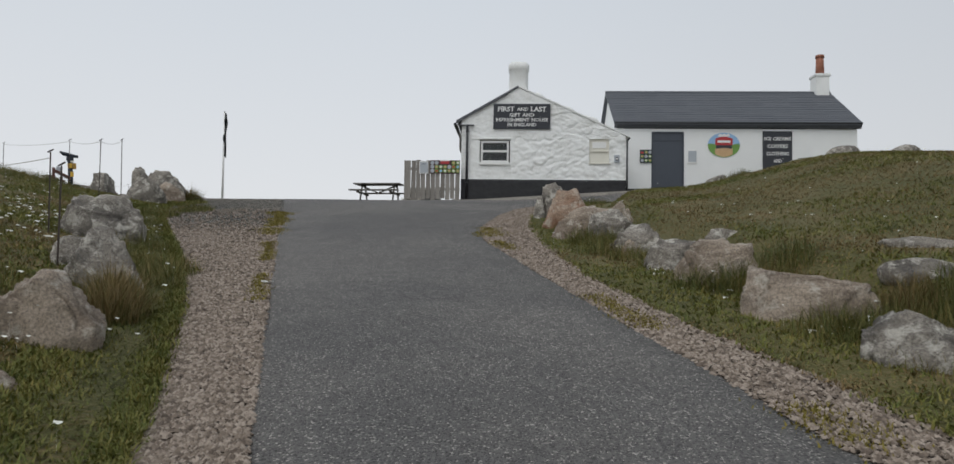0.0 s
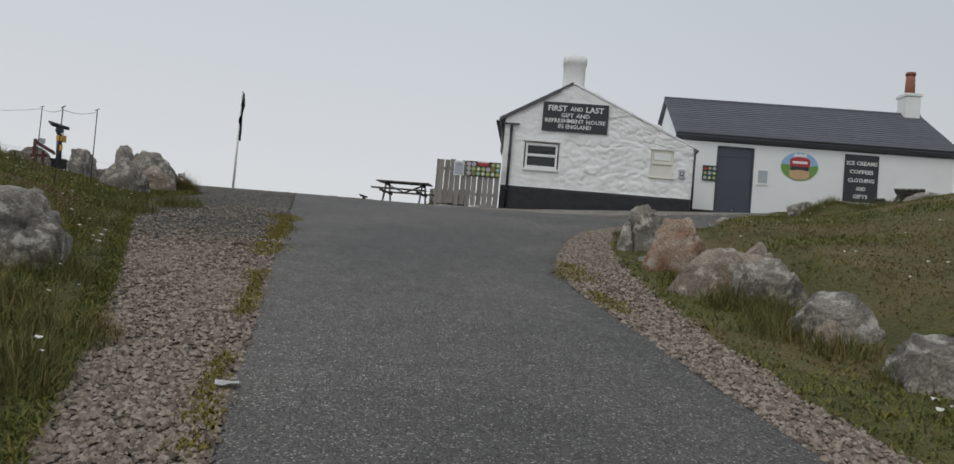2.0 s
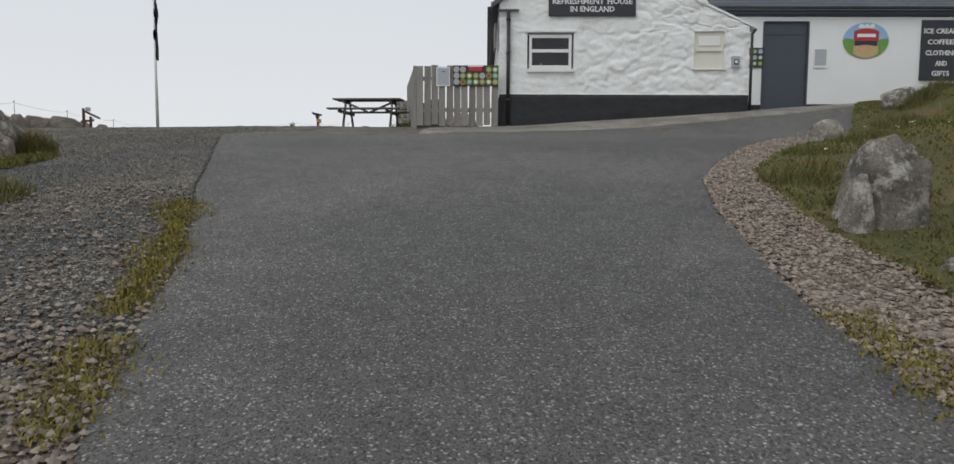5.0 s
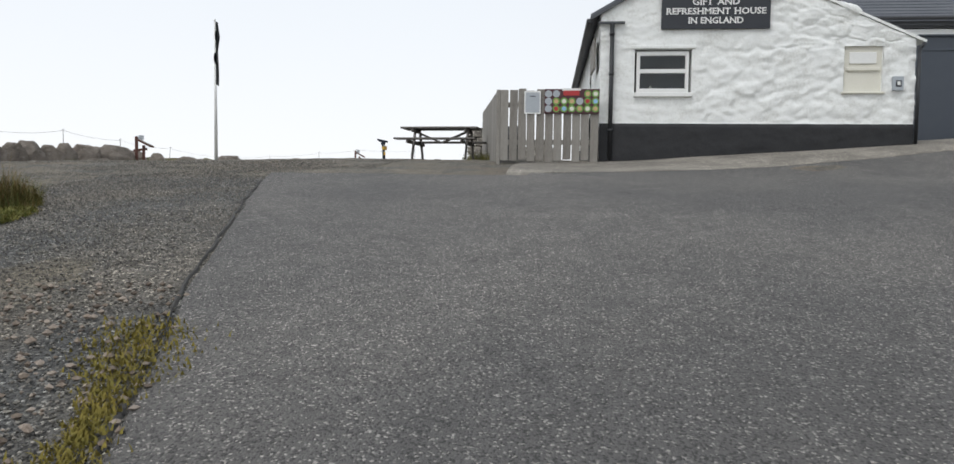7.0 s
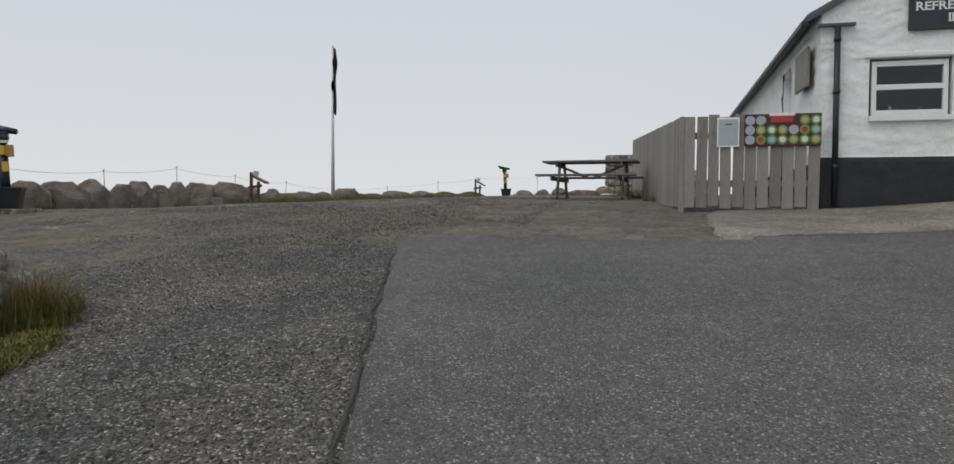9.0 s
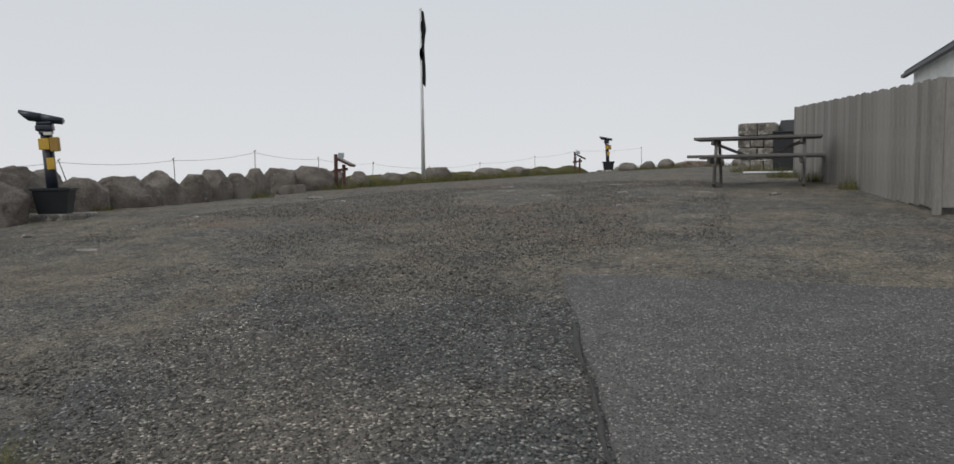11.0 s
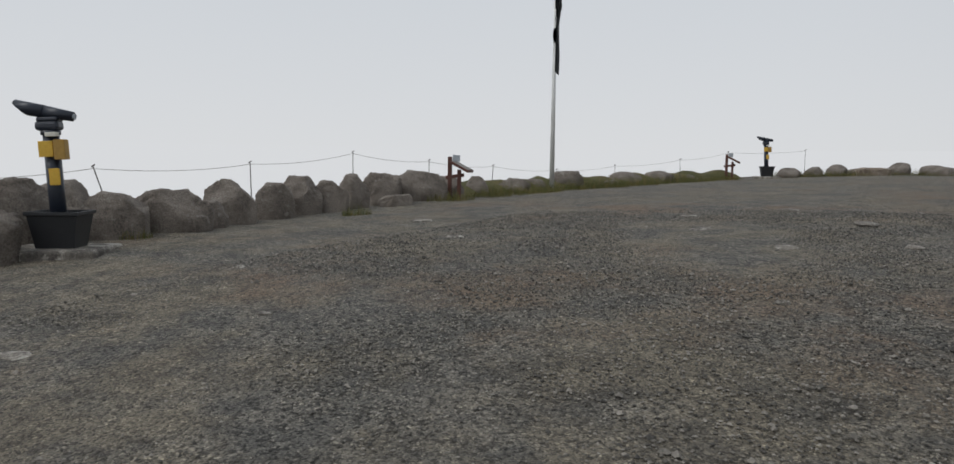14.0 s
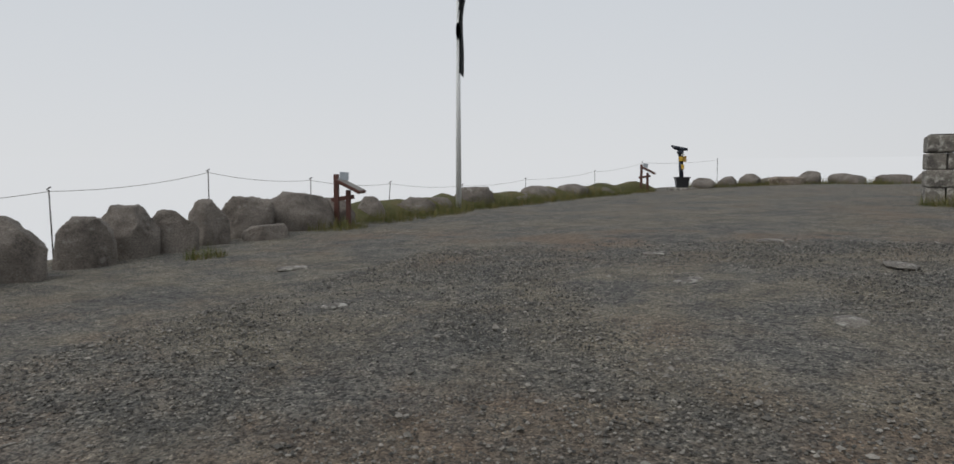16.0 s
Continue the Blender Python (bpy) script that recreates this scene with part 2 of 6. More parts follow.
DRY_GRASS = material("dry_grass", [(0.105, 0.085, 0.028), (0.175, 0.125, 0.048), (0.28, 0.19, 0.085)], 0.85, 1.2, 8, 0, island=0.5, spread=0.7)
LONG_GRASS = material("long_grass", [(0.042, 0.062, 0.010), (0.112, 0.116, 0.024), (0.25, 0.17, 0.060)], 0.75, 1.6, 5, 0, island=0.45, spread=0.7)
MOSS = material("moss", [(0.115, 0.110, 0.020), (0.27, 0.205, 0.042)], 0.95, 6, 60, 0.8, 0.02)
GRANITE = lichened("granite", (0.105, 0.094, 0.082), (0.24, 0.216, 0.184), (0.52, 0.49, 0.43), 0.33)
BUFF_GRANITE = lichened("buff_granite", (0.17, 0.133, 0.102), (0.32, 0.262, 0.205), (0.50, 0.45, 0.38), 0.30)
SEA_GRANITE = lichened("brown_grey_granite", (0.125, 0.105, 0.088), (0.215, 0.186, 0.158), (0.31, 0.285, 0.25), 0.26)
PINK_GRANITE = lichened("pink_granite", (0.20, 0.105, 0.062), (0.31, 0.225, 0.165), (0.50, 0.43, 0.35), 0.33)
STONE = material("gravel_stone", [(0.095, 0.072, 0.055), (0.205, 0.162, 0.126), (0.34, 0.286, 0.236)], 0.9, 20, 120, 0.3, 0.004, island=0.55, spread=0.55)
GRIT = material("grit_stone", [(0.040, 0.038, 0.034), (0.120, 0.110, 0.094), (0.36, 0.33, 0.285)], 0.85, 20, 120, 0.3, 0.004, island=0.7, spread=0.9)
WHITEWASH = material("whitewash", [(0.60, 0.60, 0.57), (0.77, 0.78, 0.76), (0.81, 0.82, 0.81)], 0.75, 2.5, 25, 0.5, 0.016, spread=0.45)
RENDER_WHITE = material("white_render", [(0.72, 0.73, 0.72), (0.80, 0.81, 0.80)], 0.8, 1.2, 60, 0.15, 0.004, spread=0.4)
TAR = material("broken_tar", [(0.040, 0.038, 0.035), (0.085, 0.081, 0.075)], 0.95, 9, 90, 0.9, 0.02)
MAROON = material("maroon_panel", [(0.045, 0.010, 0.014), (0.07, 0.016, 0.022)], 0.5, 8, 60, 0.05, 0.002)
PLINTH = material("black_plinth_paint", [(0.010, 0.011, 0.013), (0.028, 0.028, 0.030)], 0.75, 4, 40, 0.4, 0.015)
BLACK = material("black_paint", [(0.012, 0.013, 0.015), (0.022, 0.023, 0.026)], 0.5, 6, 60, 0.15, 0.002)
SIGN_BLACK = material("sign_black", [(0.020, 0.023, 0.030), (0.030, 0.033, 0.040)], 0.55, 3, 50, 0.05, 0.001)
DOOR_GREY = material("slate_grey_paint", [(0.045, 0.055, 0.072), (0.06, 0.07, 0.088)], 0.55, 3, 50, 0.1, 0.002)
LETTER_WHITE = material("letter_white", [(0.70, 0.70, 0.68), (0.78, 0.78, 0.76)], 0.6, 5, 50, 0)
SLATE = material("roof_slate", [(0.060, 0.066, 0.078), (0.10, 0.107, 0.12)], 0.55, 3, 30, 0.25, 0.006, per_object=0.25)
FASCIA = material("fascia_grey", [(0.05, 0.054, 0.062), (0.075, 0.08, 0.088)], 0.5, 3, 40, 0.1, 0.002)
FRAME_WHITE = material("window_white", [(0.70, 0.70, 0.68), (0.80, 0.80, 0.78)], 0.45, 4, 40, 0.05, 0.001)
CREAM = material("cream_board", [(0.62, 0.60, 0.52), (0.72, 0.70, 0.62)], 0.6, 3, 40, 0.05, 0.002)
WOOD = material("weathered_wood", [(0.132, 0.122, 0.107), (0.225, 0.209, 0.187), (0.30, 0.284, 0.258)], 0.85, 3, 30, 0.4, 0.004, per_object=0.25, stretch=(4, 4, 0.5))
BENCH_WOOD = material("dark_weathered_wood", [(0.095, 0.088, 0.08), (0.19, 0.178, 0.165)], 0.8, 3, 30, 0.4, 0.004, stretch=(0.5, 4, 4))
RED_WOOD = material("red_brown_wood", [(0.075, 0.028, 0.020), (0.13, 0.05, 0.035)], 0.6, 4, 40, 0.2, 0.003)
POLE_WHITE = material("pole_white", [(0.68, 0.68, 0.66), (0.78, 0.78, 0.76)], 0.4, 4, 40, 0.05, 0.001)
SCOPE_BLUE = material("telescope_dark_blue", [(0.010, 0.014, 0.024), (0.02, 0.026, 0.04)], 0.35, 4, 40, 0.05, 0.002)
YELLOW = material("yellow_plate", [(0.55, 0.33, 0.03), (0.68, 0.42, 0.05)], 0.55, 6, 40, 0.05, 0.001)
OCHRE = material("ochre_plate", [(0.30, 0.17, 0.035), (0.46, 0.28, 0.06)], 0.6, 30, 90, 0.05, 0.001)
IRON = material("rusty_iron", [(0.025, 0.02, 0.017), (0.07, 0.05, 0.04)], 0.8, 20, 100, 0.2, 0.002)
ROPE = material("pale_rope", [(0.30, 0.29, 0.27), (0.45, 0.43, 0.40)], 0.9, 40, 200, 0.4, 0.002)
GREY_BOX = material("grey_enamel", [(0.33, 0.36, 0.39), (0.40, 0.43, 0.46)], 0.5, 4, 40, 0.05, 0.001)
TERRACOTTA = material("terracotta", [(0.22, 0.085, 0.05), (0.33, 0.14, 0.09)], 0.85, 6, 50, 0.2, 0.003)
FLOWER = material("white_petals", [(0.62, 0.62, 0.56), (0.76, 0.76, 0.70)], 0.8, 30, 100, 0)
# flag's black raised to grey: sea mist is put into the cloth colour
FLAG_MISTED = material("flag_black_misted", [(0.06, 0.063, 0.066), (0.10, 0.103, 0.106)], 0.8, 6, 50, 0.1, 0.002)
DARK_ROOM = material("dark_room", [(0.09, 0.09, 0.085), (0.15, 0.15, 0.14)], 0.9, 3, 30, 0)
RED = material("red_print", [(0.35, 0.02, 0.025), (0.45, 0.04, 0.04)], 0.5, 8, 60, 0)
GREEN = material("green_print", [(0.10, 0.24, 0.04), (0.18, 0.34, 0.07)], 0.5, 8, 60, 0)
BLUE = material("blue_print", [(0.20, 0.38, 0.62), (0.32, 0.50, 0.70)], 0.5, 8, 60, 0)
TAN = material("wafer_print", [(0.45, 0.28, 0.14), (0.58, 0.40, 0.22)], 0.5, 8, 60, 0)
GLASS = bpy.data.materials.new("window_glass")
GLASS.use_nodes = True
GLASS.node_tree.nodes["Principled BSDF"].inputs["Base Color"].default_value = (0.55, 0.6, 0.6, 1)
GLASS.node_tree.nodes["Principled BSDF"].inputs["Roughness"].default_value = 0.03
GLASS.node_tree.nodes["Principled BSDF"].inputs["Transmission Weight"].default_value = 1.0
GLASS.node_tree.nodes["Principled BSDF"].inputs["IOR"].default_value = 1.45


# ---------------------------------------------------------------- mesh helpers
def part(name, bm, mat, parent=None, label="", smooth=False):
    me = bpy.data.meshes.new(name)
    bm.to_mesh(me)
    bm.free()
    me.materials.append(mat)
    if smooth:
        me.polygons.foreach_set("use_smooth", [True] * len(me.polygons))
    ob = new(name, me)
    if parent is not None:
        ob.parent = parent
    if label:
        ob["label"] = label
    return ob


def raw(name, verts, faces, mat, smooth=False):
    me = bpy.data.meshes.new(name)
    me.from_pydata(verts, [], faces)
    me.materials.append(mat)
    if smooth:
        me.polygons.foreach_set("use_smooth", [True] * len(me.polygons))
    me.update()
    return new(name, me)


def thing(name, x, y, z, rz=0.0, label="", category="", group="", kind=""):
    ob = new(name)
    ob.matrix_world = pose(x, y, z, 0, 0, rz)
    return tagged(ob, label, category, group, kind)


def box(bm, x0, x1, y0, y1, z0, z1, bev=0.0, m=None):
    """A box added to bm, with its edges rounded off."""
    vs = [bm.verts.new((x, y, z)) for x in (x0, x1) for y in (y0, y1) for z in (z0, z1)]
    fs = [bm.faces.new([vs[i] for i in f]) for f in ((0, 1, 3, 2), (4, 6, 7, 5), (0, 4, 5, 1), (2, 3, 7, 6), (0, 2, 6, 4), (1, 5, 7, 3))]
    if bev:
        es = {e for f in fs for e in f.edges}
        r = bmesh.ops.bevel(bm, geom=list(es), offset=bev, segments=2, profile=0.5, affect="EDGES")
        vs = list({v for f in r["faces"] for v in f.verts})
        if m is not None:
            done = set()
            todo = [vs[0]]
            while todo:
                v = todo.pop()
                if v in done:
                    continue
                done.add(v)
                todo += [e.other_vert(v) for e in v.link_edges]
            vs = list(done)
    if m is not None:
        for v in vs:
            v.co = m @ v.co
    return bm


def boxed(x0, x1, y0, y1, z0, z1, bev=0.0, m=None):
    return box(bmesh.new(), x0, x1, y0, y1, z0, z1, bev, m)


def tube(bm, a, b, r0, r1=None, seg=12, caps=True):
    a, b = Vector(a), Vector(b)
    r1 = r0 if r1 is None else r1
    d = b - a
    q = d.to_track_quat("Z", "Y").to_matrix().to_4x4()
    bmesh.ops.create_cone(bm, cap_ends=caps, segments=seg, radius1=r0, radius2=r1, depth=d.length, matrix=Matrix.Translation((a + b) / 2) @ q)
    return bm


def plank(bm, a, b, w, h, bev=0.006, twist=0.0):
    """A board from a to b, w wide sideways and h thick."""
    a, b = Vector(a), Vector(b)
    d = b - a
    q = d.to_track_quat("Y", "Z").to_matrix().to_4x4()
    return box(bm, -w / 2, w / 2, 0, d.length, -h / 2, h / 2, bev, Matrix.Translation(a) @ q @ pose(0, 0, 0, 0, twist, 0))


def word_mesh(body, size, mat, depth):
    c = bpy.data.curves.new("words", "FONT")
    c.body, c.size, c.align_x, c.align_y, c.extrude = body, size, "LEFT", "CENTER", depth / 2
    c.resolution_u, c.offset = 2, size * 0.018
    tmp = bpy.data.objects.new("words", c)
    scene.collection.objects.link(tmp)
    dg = bpy.context.evaluated_depsgraph_get()
    me = bpy.data.meshes.new_from_object(tmp.evaluated_get(dg))
    bpy.data.objects.remove(tmp)
    bpy.data.curves.remove(c)
    me.materials.clear()
    me.materials.append(mat)
    return me


def serifs(me, size, depth):
    """Slab serifs: a thin foot and head bar under each upright stem that reaches the line."""
    lo, hi = min(v.co.y for v in me.vertices), max(v.co.y for v in me.vertices)
    bm = bmesh.new()
    bm.from_mesh(me)
    for level, way in ((lo, 1), (hi, -1)):
        xs = sorted({round(v.co.x, 4) for v in me.vertices if abs(v.co.y - level) < 0.03 * size})
        k = 0
        while k < len(xs) - 1:
            a, b = xs[k], xs[k + 1]
            if 0.05 * size < b - a < 0.20 * size:
                box(bm, a - 0.05 * size, b + 0.05 * size, min(level, level + way * 0.06 * size), max(level, level + way * 0.06 * size), -depth / 2, depth / 2 + 0.0004)
                k += 1
            k += 1
    bm.to_mesh(me)
    bm.free()


def written(words, size, mat, parent, name="lettering", label="", centre=(0, 0, 0), width=1.0, depth=0.004):
    """A line of upright words that face the way -y; each word is a mesh of its own. words: (text, share of the size)."""
    made, x = [], 0.0
    for text, share in words:
        me = word_mesh(text, size * share, mat, depth)
        serifs(me, size * share, depth)
        a, b = min(v.co.x for v in me.vertices), max(v.co.x for v in me.vertices)
        made.append((me, x - a))
        x += b - a + 0.36 * size
    full = x - 0.36 * size
    for me, off in made:
        me.transform(Matrix.Translation(centre) @ pose(0, 0, 0, 90, 0, 0) @ Matrix.Diagonal((width / full, 1, 1, 1)) @ Matrix.Translation((off - full / 2, 0, 0)))
        ob = new(name, me)
        ob.parent = parent
        if label:
            ob["label"] = label


# ---------------------------------------------------------------- the lie of the land
def lerp_table(v, pairs):
    return float(np.interp(v, [p[0] for p in pairs], [p[1] for p in pairs]))


def smooth01(a, b, v):
    u = min(1.0, max(0.0, (v - a) / (b - a)))
    return u * u * (3 - 2 * u)


RISE = [(-400, -40), (-60, -9), (-30, -5.2), (-1, -0.9), (5, 0.05), (10.3, 0.87), (15, 1.60), (18.6, 1.98), (22.3, 2.33), (25.5, 2.52), (30, 2.66), (36, 2.74), (46, 2.92), (60, 3.1), (400, 3.1)]
ROAD_LEFT = lambda y: lerp_table(y, [(-12, 2.97), (0, -0.78), (2.4, -1.54), (5.3, -2.46), (7.3, -3.07), (8.5, -3.48), (10, -3.89), (11, -4.12), (12, -4.47), (13, -4.84), (14, -5.13), (15.5, -5.62), (17, -6.12), (18, -6.43), (20, -7.05)])
ROAD_RIGHT = lambda y: lerp_table(y, [(-12, 4.9), (-3, 2.6), (2, 1.08), (3.84, 0.56), (5.8, 0.05), (8.4, -0.60), (9.9, -0.75), (12, -0.52), (13.5, -0.2), (14.7, 0.33), (16.5, 1.25), (18.1, 2.3), (19.6, 4.0), (30, 8)])
GRAVEL_LEFT = lambda y: lerp_table(y, [(-12, 1.7), (-3, -0.2), (1.86, -1.81), (2.6, -2.09), (4.1, -2.68), (5.3, -3.23), (7, -4.08), (8.1, -4.68), (10, -5.72), (12.1, -6.78), (13.5, -7.3), (17, -8.6)])
GRAVEL_RIGHT = lambda y: lerp_table(y, [(-12, 5.5), (-3, 3.1), (2.07, 1.55), (2.8, 1.31), (4.2, 0.85), (5.85, 0.40), (8, 0.12), (10, 0.0), (12, 0.06), (14, 0.42), (15.5, 1.25), (17, 2.3), (18.2, 3.4), (22, 5.4), (30, 10)])
EDGE = [(-60, -13.0), (14, -13.0), (17, -12.6), (19, -13.6), (21, -14.9), (24, -15.6), (29, -15.6), (35, -15.2), (40, -13.6), (43, -12.6), (47, -11.0), (60, -4)]


def rise(y):
    return sum(lerp_table(y + o, RISE) for o in (-1.5, -1.0, -0.5, 0, 0.5, 1.0, 1.5)) / 7


def land(x, y):
    z = rise(y)
    right = max(0.0, x - GRAVEL_RIGHT(y) - 0.15)
    bank = 0.27 * smooth01(1.05, 1.65, right) + 0.06 * min(right, 5.0) + 0.62 * smooth01(2.2, 6.4, right) * (1 - 0.5 * smooth01(18, 21, y))
    yard = 0.066 * min(9.0, max(0.0, x + 2.0)) * (1 - smooth01(0, 2.5, right) * (1 - smooth01(24, 26, y)))
    bank += 0.40 * smooth01(0.3, 1.3, right) * smooth01(19.4, 21.2, y) * (1 - smooth01(21.7, 24.2, y))
    z += bank * (1 - smooth01(24, 26, y)) + yard * smooth01(19.3, 22.4, y)
    left = max(0.0, GRAVEL_LEFT(y) - x - 0.2)
    z += min(0.85, 0.24 * left) * (1 - smooth01(12.5, 16.0, y))
    z += 0.03 * min(0.0, max(-12.0, x + 8.0)) * smooth01(21, 26, y)
    over = lerp_table(y, EDGE) - 1.0 - x
    if over > 0 and y > 15:
        z -= 0.55 * over * smooth01(15, 18, y) * smooth01(0, 2, over) if over < 60 else 33
    if y > 50:
        z -= 0.5 * min(60, y - 50)
    return z


def axis_steps(stops):
    out = []
    for (a, b, s) in stops:
        out += list(np.arange(a, b - 1e-6, s))
    return out + [stops[-1][1]]


def grid_sheet(name, xs, ys, mat, fn):
    nx = len(xs)
    verts = [(x, y, fn(x, y)) for y in ys for x in xs]
    faces = [(j * nx + i, j * nx + i + 1, (j + 1) * nx + i + 1, (j + 1) * nx + i) for j in range(len(ys) - 1) for i in range(nx - 1)]
    return raw(name, verts, faces, mat, True)


def ruffle(x, y, k, amp):
    return amp * noise.noise(Vector((x * k, y * k, 3.7)))


def ribbon(name, left, right, y0, y1, step, nx, mat, lift, ragged=0.04, crown=0.0):
    """A surface laid over the land between two edge lines, with uneven edges."""
    ys = list(np.arange(y0, y1 + step / 2, step))
    verts, faces = [], []
    for y in ys:
        a = left(y) + ruffle(1.0, y, 2.5, ragged) + ruffle(9.0, y, 9.0, ragged * 0.5)
        b = right(y) + ruffle(5.0, y, 2.5, ragged) + ruffle(7.0, y, 9.0, ragged * 0.5)
        for i in range(nx + 1):
            rim = 0.035 / max(0.2, b - a)
            u = rim if i == 1 and nx > 5 else 1 - rim if i == nx - 1 and nx > 5 else i / nx
            x = a + (b - a) * u
            edge = -0.05 if i in (0, nx) or y in (ys[0], ys[-1]) else 0.0
            verts.append((x, y, land(x, y) + lift + edge + ruffle(x, y, 0.9, 0.012) * (0 < i < nx)))
    w = nx + 1
    for j in range(len(ys) - 1):
        for i in range(nx):
            faces.append((j * w + i, j * w + i + 1, (j + 1) * w + i + 1, (j + 1) * w + i))
    return raw(name, verts, faces, mat, True)


# ---------------------------------------------------------------- ground
XS = axis_steps([(-900, -100, 100), (-100, -40, 10), (-40, -20, 2), (-20, 16, 0.4), (16, 40, 3), (40, 100, 10), (100, 900, 100)])
YS = axis_steps([(-400, -60, 40), (-60, -10, 5), (-10, 50, 0.4), (50, 110, 4), (110, 900, 100)])
ground = grid_sheet("ground", XS, YS, EARTH, lambda x, y: land(x, y) + ruffle(x, y, 0.5, 0.03) + ruffle(x, y, 2.0, 0.012))
tagged(ground, "trodden brown earth and grit of the open headland", "ground", kind="structure")
road = ribbon("road", ROAD_LEFT, ROAD_RIGHT, -12, 19.2, 0.15, 14, ASPHALT, 0.035, 0.03)
tagged(road, "worn grey asphalt road climbing towards the white buildings", "road", kind="structure")
forecourt = ribbon("forecourt", lambda y: -3.2 + 3.3 * max(0.0, y - 19.5), lambda y: GRAVEL_RIGHT(y) + 0.3 if y > 18.2 else ROAD_RIGHT(y) + 0.02, 18.0, 21.6, 0.1, 14, ASPHALT, 0.028, 0.02)
tagged(forecourt, "grey asphalt widening in front of the house", "road", kind="structure")
worn = ribbon("worn_ground", lambda y: GRAVEL_LEFT(y) - 0.1, lambda y: ROAD_LEFT(y) + 0.15, 8.0, 18.6, 0.2, 16, CHIPPINGS, 0.020, 0.25)
tagged(worn, "dark worn chippings beside the end of the asphalt", "ground", kind="structure")
gravel_left = ribbon("gravel_bed_left", GRAVEL_LEFT, lambda y: ROAD_LEFT(y) + 0.02, -12, 9.5, 0.2, 10, GRAVEL_BED, 0.028, 0.06)
tagged(gravel_left, "bed of pinkish-grey gravel along the asphalt edge", "gravel", kind="structure")
gravel_right = ribbon("gravel_bed_right", lambda y: ROAD_RIGHT(y) - 0.02, GRAVEL_RIGHT, -12, 18.6, 0.2, 8, GRAVEL_BED, 0.028, 0.05)
tagged(gravel_right, "strip of pinkish-grey gravel below the grass bank", "gravel", kind="structure")
apron = ribbon("concrete_apron", lambda y: -3.5 + 0.25 * max(0.0, y - 21.6) if y < 22.3 else -2.0, lambda y: min(GRAVEL_RIGHT(y) + 0.35, -3.3 + 3.3 * (y - 19.42)), 19.45, 25.5, 0.1, 40, CONCRETE, 0.034, 0.06)
tagged(apron, "pale worn concrete apron along the house wall", "pavement", kind="structure")
lawn_right = ribbon("lawn_right", lambda y: GRAVEL_RIGHT(y) - 0.02, lambda y: 26.0, -12, 25.2, 0.25, 90, TURF, 0.05, 0.08)
tagged(lawn_right, "rough grass bank with bare brown patches above the road", "grass bank", kind="structure")
verge_left = ribbon("verge_left", lambda y: -24.0, lambda y: GRAVEL_LEFT(y) + 0.03, -12, 15.2, 0.25, 80, TURF, 0.05, 0.08)
tagged(verge_left, "rough grass verge and bank beside the gravel", "grass bank", kind="structure")

seam = ribbon("seam", lambda y: ROAD_LEFT(y) - 0.022, lambda y: ROAD_LEFT(y) + 0.008 + 0.03 * noise.noise(Vector((2.0, y * 4.0, 1.0))), 10.5, 18.0, 0.06, 3, TAR, 0.038, 0.035)
tagged(seam, "dark ragged broken edge of the asphalt", "road edge", kind="structure")

# glowing ring in the fog's own colour, added to close the distant view
fog_glow_mat = bpy.data.materials.new("fog_glow")
fog_glow_mat.use_nodes = True
bn = fog_glow_mat.node_tree.nodes
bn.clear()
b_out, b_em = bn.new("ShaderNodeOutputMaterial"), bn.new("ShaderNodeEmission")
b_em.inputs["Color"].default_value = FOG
fog_glow_mat.node_tree.links.new(b_em.outputs[0], b_out.inputs["Surface"])
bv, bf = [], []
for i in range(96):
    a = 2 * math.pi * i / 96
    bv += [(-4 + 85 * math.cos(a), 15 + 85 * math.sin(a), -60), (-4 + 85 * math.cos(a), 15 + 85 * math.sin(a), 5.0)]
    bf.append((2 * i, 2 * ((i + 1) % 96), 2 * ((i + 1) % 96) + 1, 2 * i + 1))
fog = raw("backdrop", bv, bf, fog_glow_mat)
tagged(fog, "pale glowing ring that stands for sea fog and hides the distance", "fog", kind="structure")


# ---------------------------------------------------------------- cottage with the gable
GX0, GX1, GY, APEX, AZ = -2.01, 3.33, 22.5, -0.16, 6.08
EAVE_L, EAVE_R, BACK = 5.02, 4.50, 33.3


def gable_top(x):
    return EAVE_L + (AZ - EAVE_L) * (x - GX0) / (APEX - GX0) if x < APEX else AZ + (EAVE_R - AZ) * (x - APEX) / (GX1 - APEX)


def stone_relief(x, z, s=1.0):
    a = noise.noise(Vector((x * 3.0, 0.3, z * 4.5)))
    b = noise.noise(Vector((x * 7.0, 5.3, z * 11.0)))
    c = abs(noise.noise(Vector((x * 4.0 + 9, 1.3, z * 6.5))))
    near, spots = noise.voronoi(Vector((x * 2.5 + 0.25 * a, 0.4, z * 4.6 + 0.25 * b)))
    joint = max(0.0, 0.16 - (near[1] - near[0])) / 0.16
    proud = 0.022 * noise.noise(spots[0] * 3.7)
    return s * (0.020 * a + 0.012 * b + proud + 0.024 * joint - 0.018 * max(0.0, 0.20 - c) / 0.20)


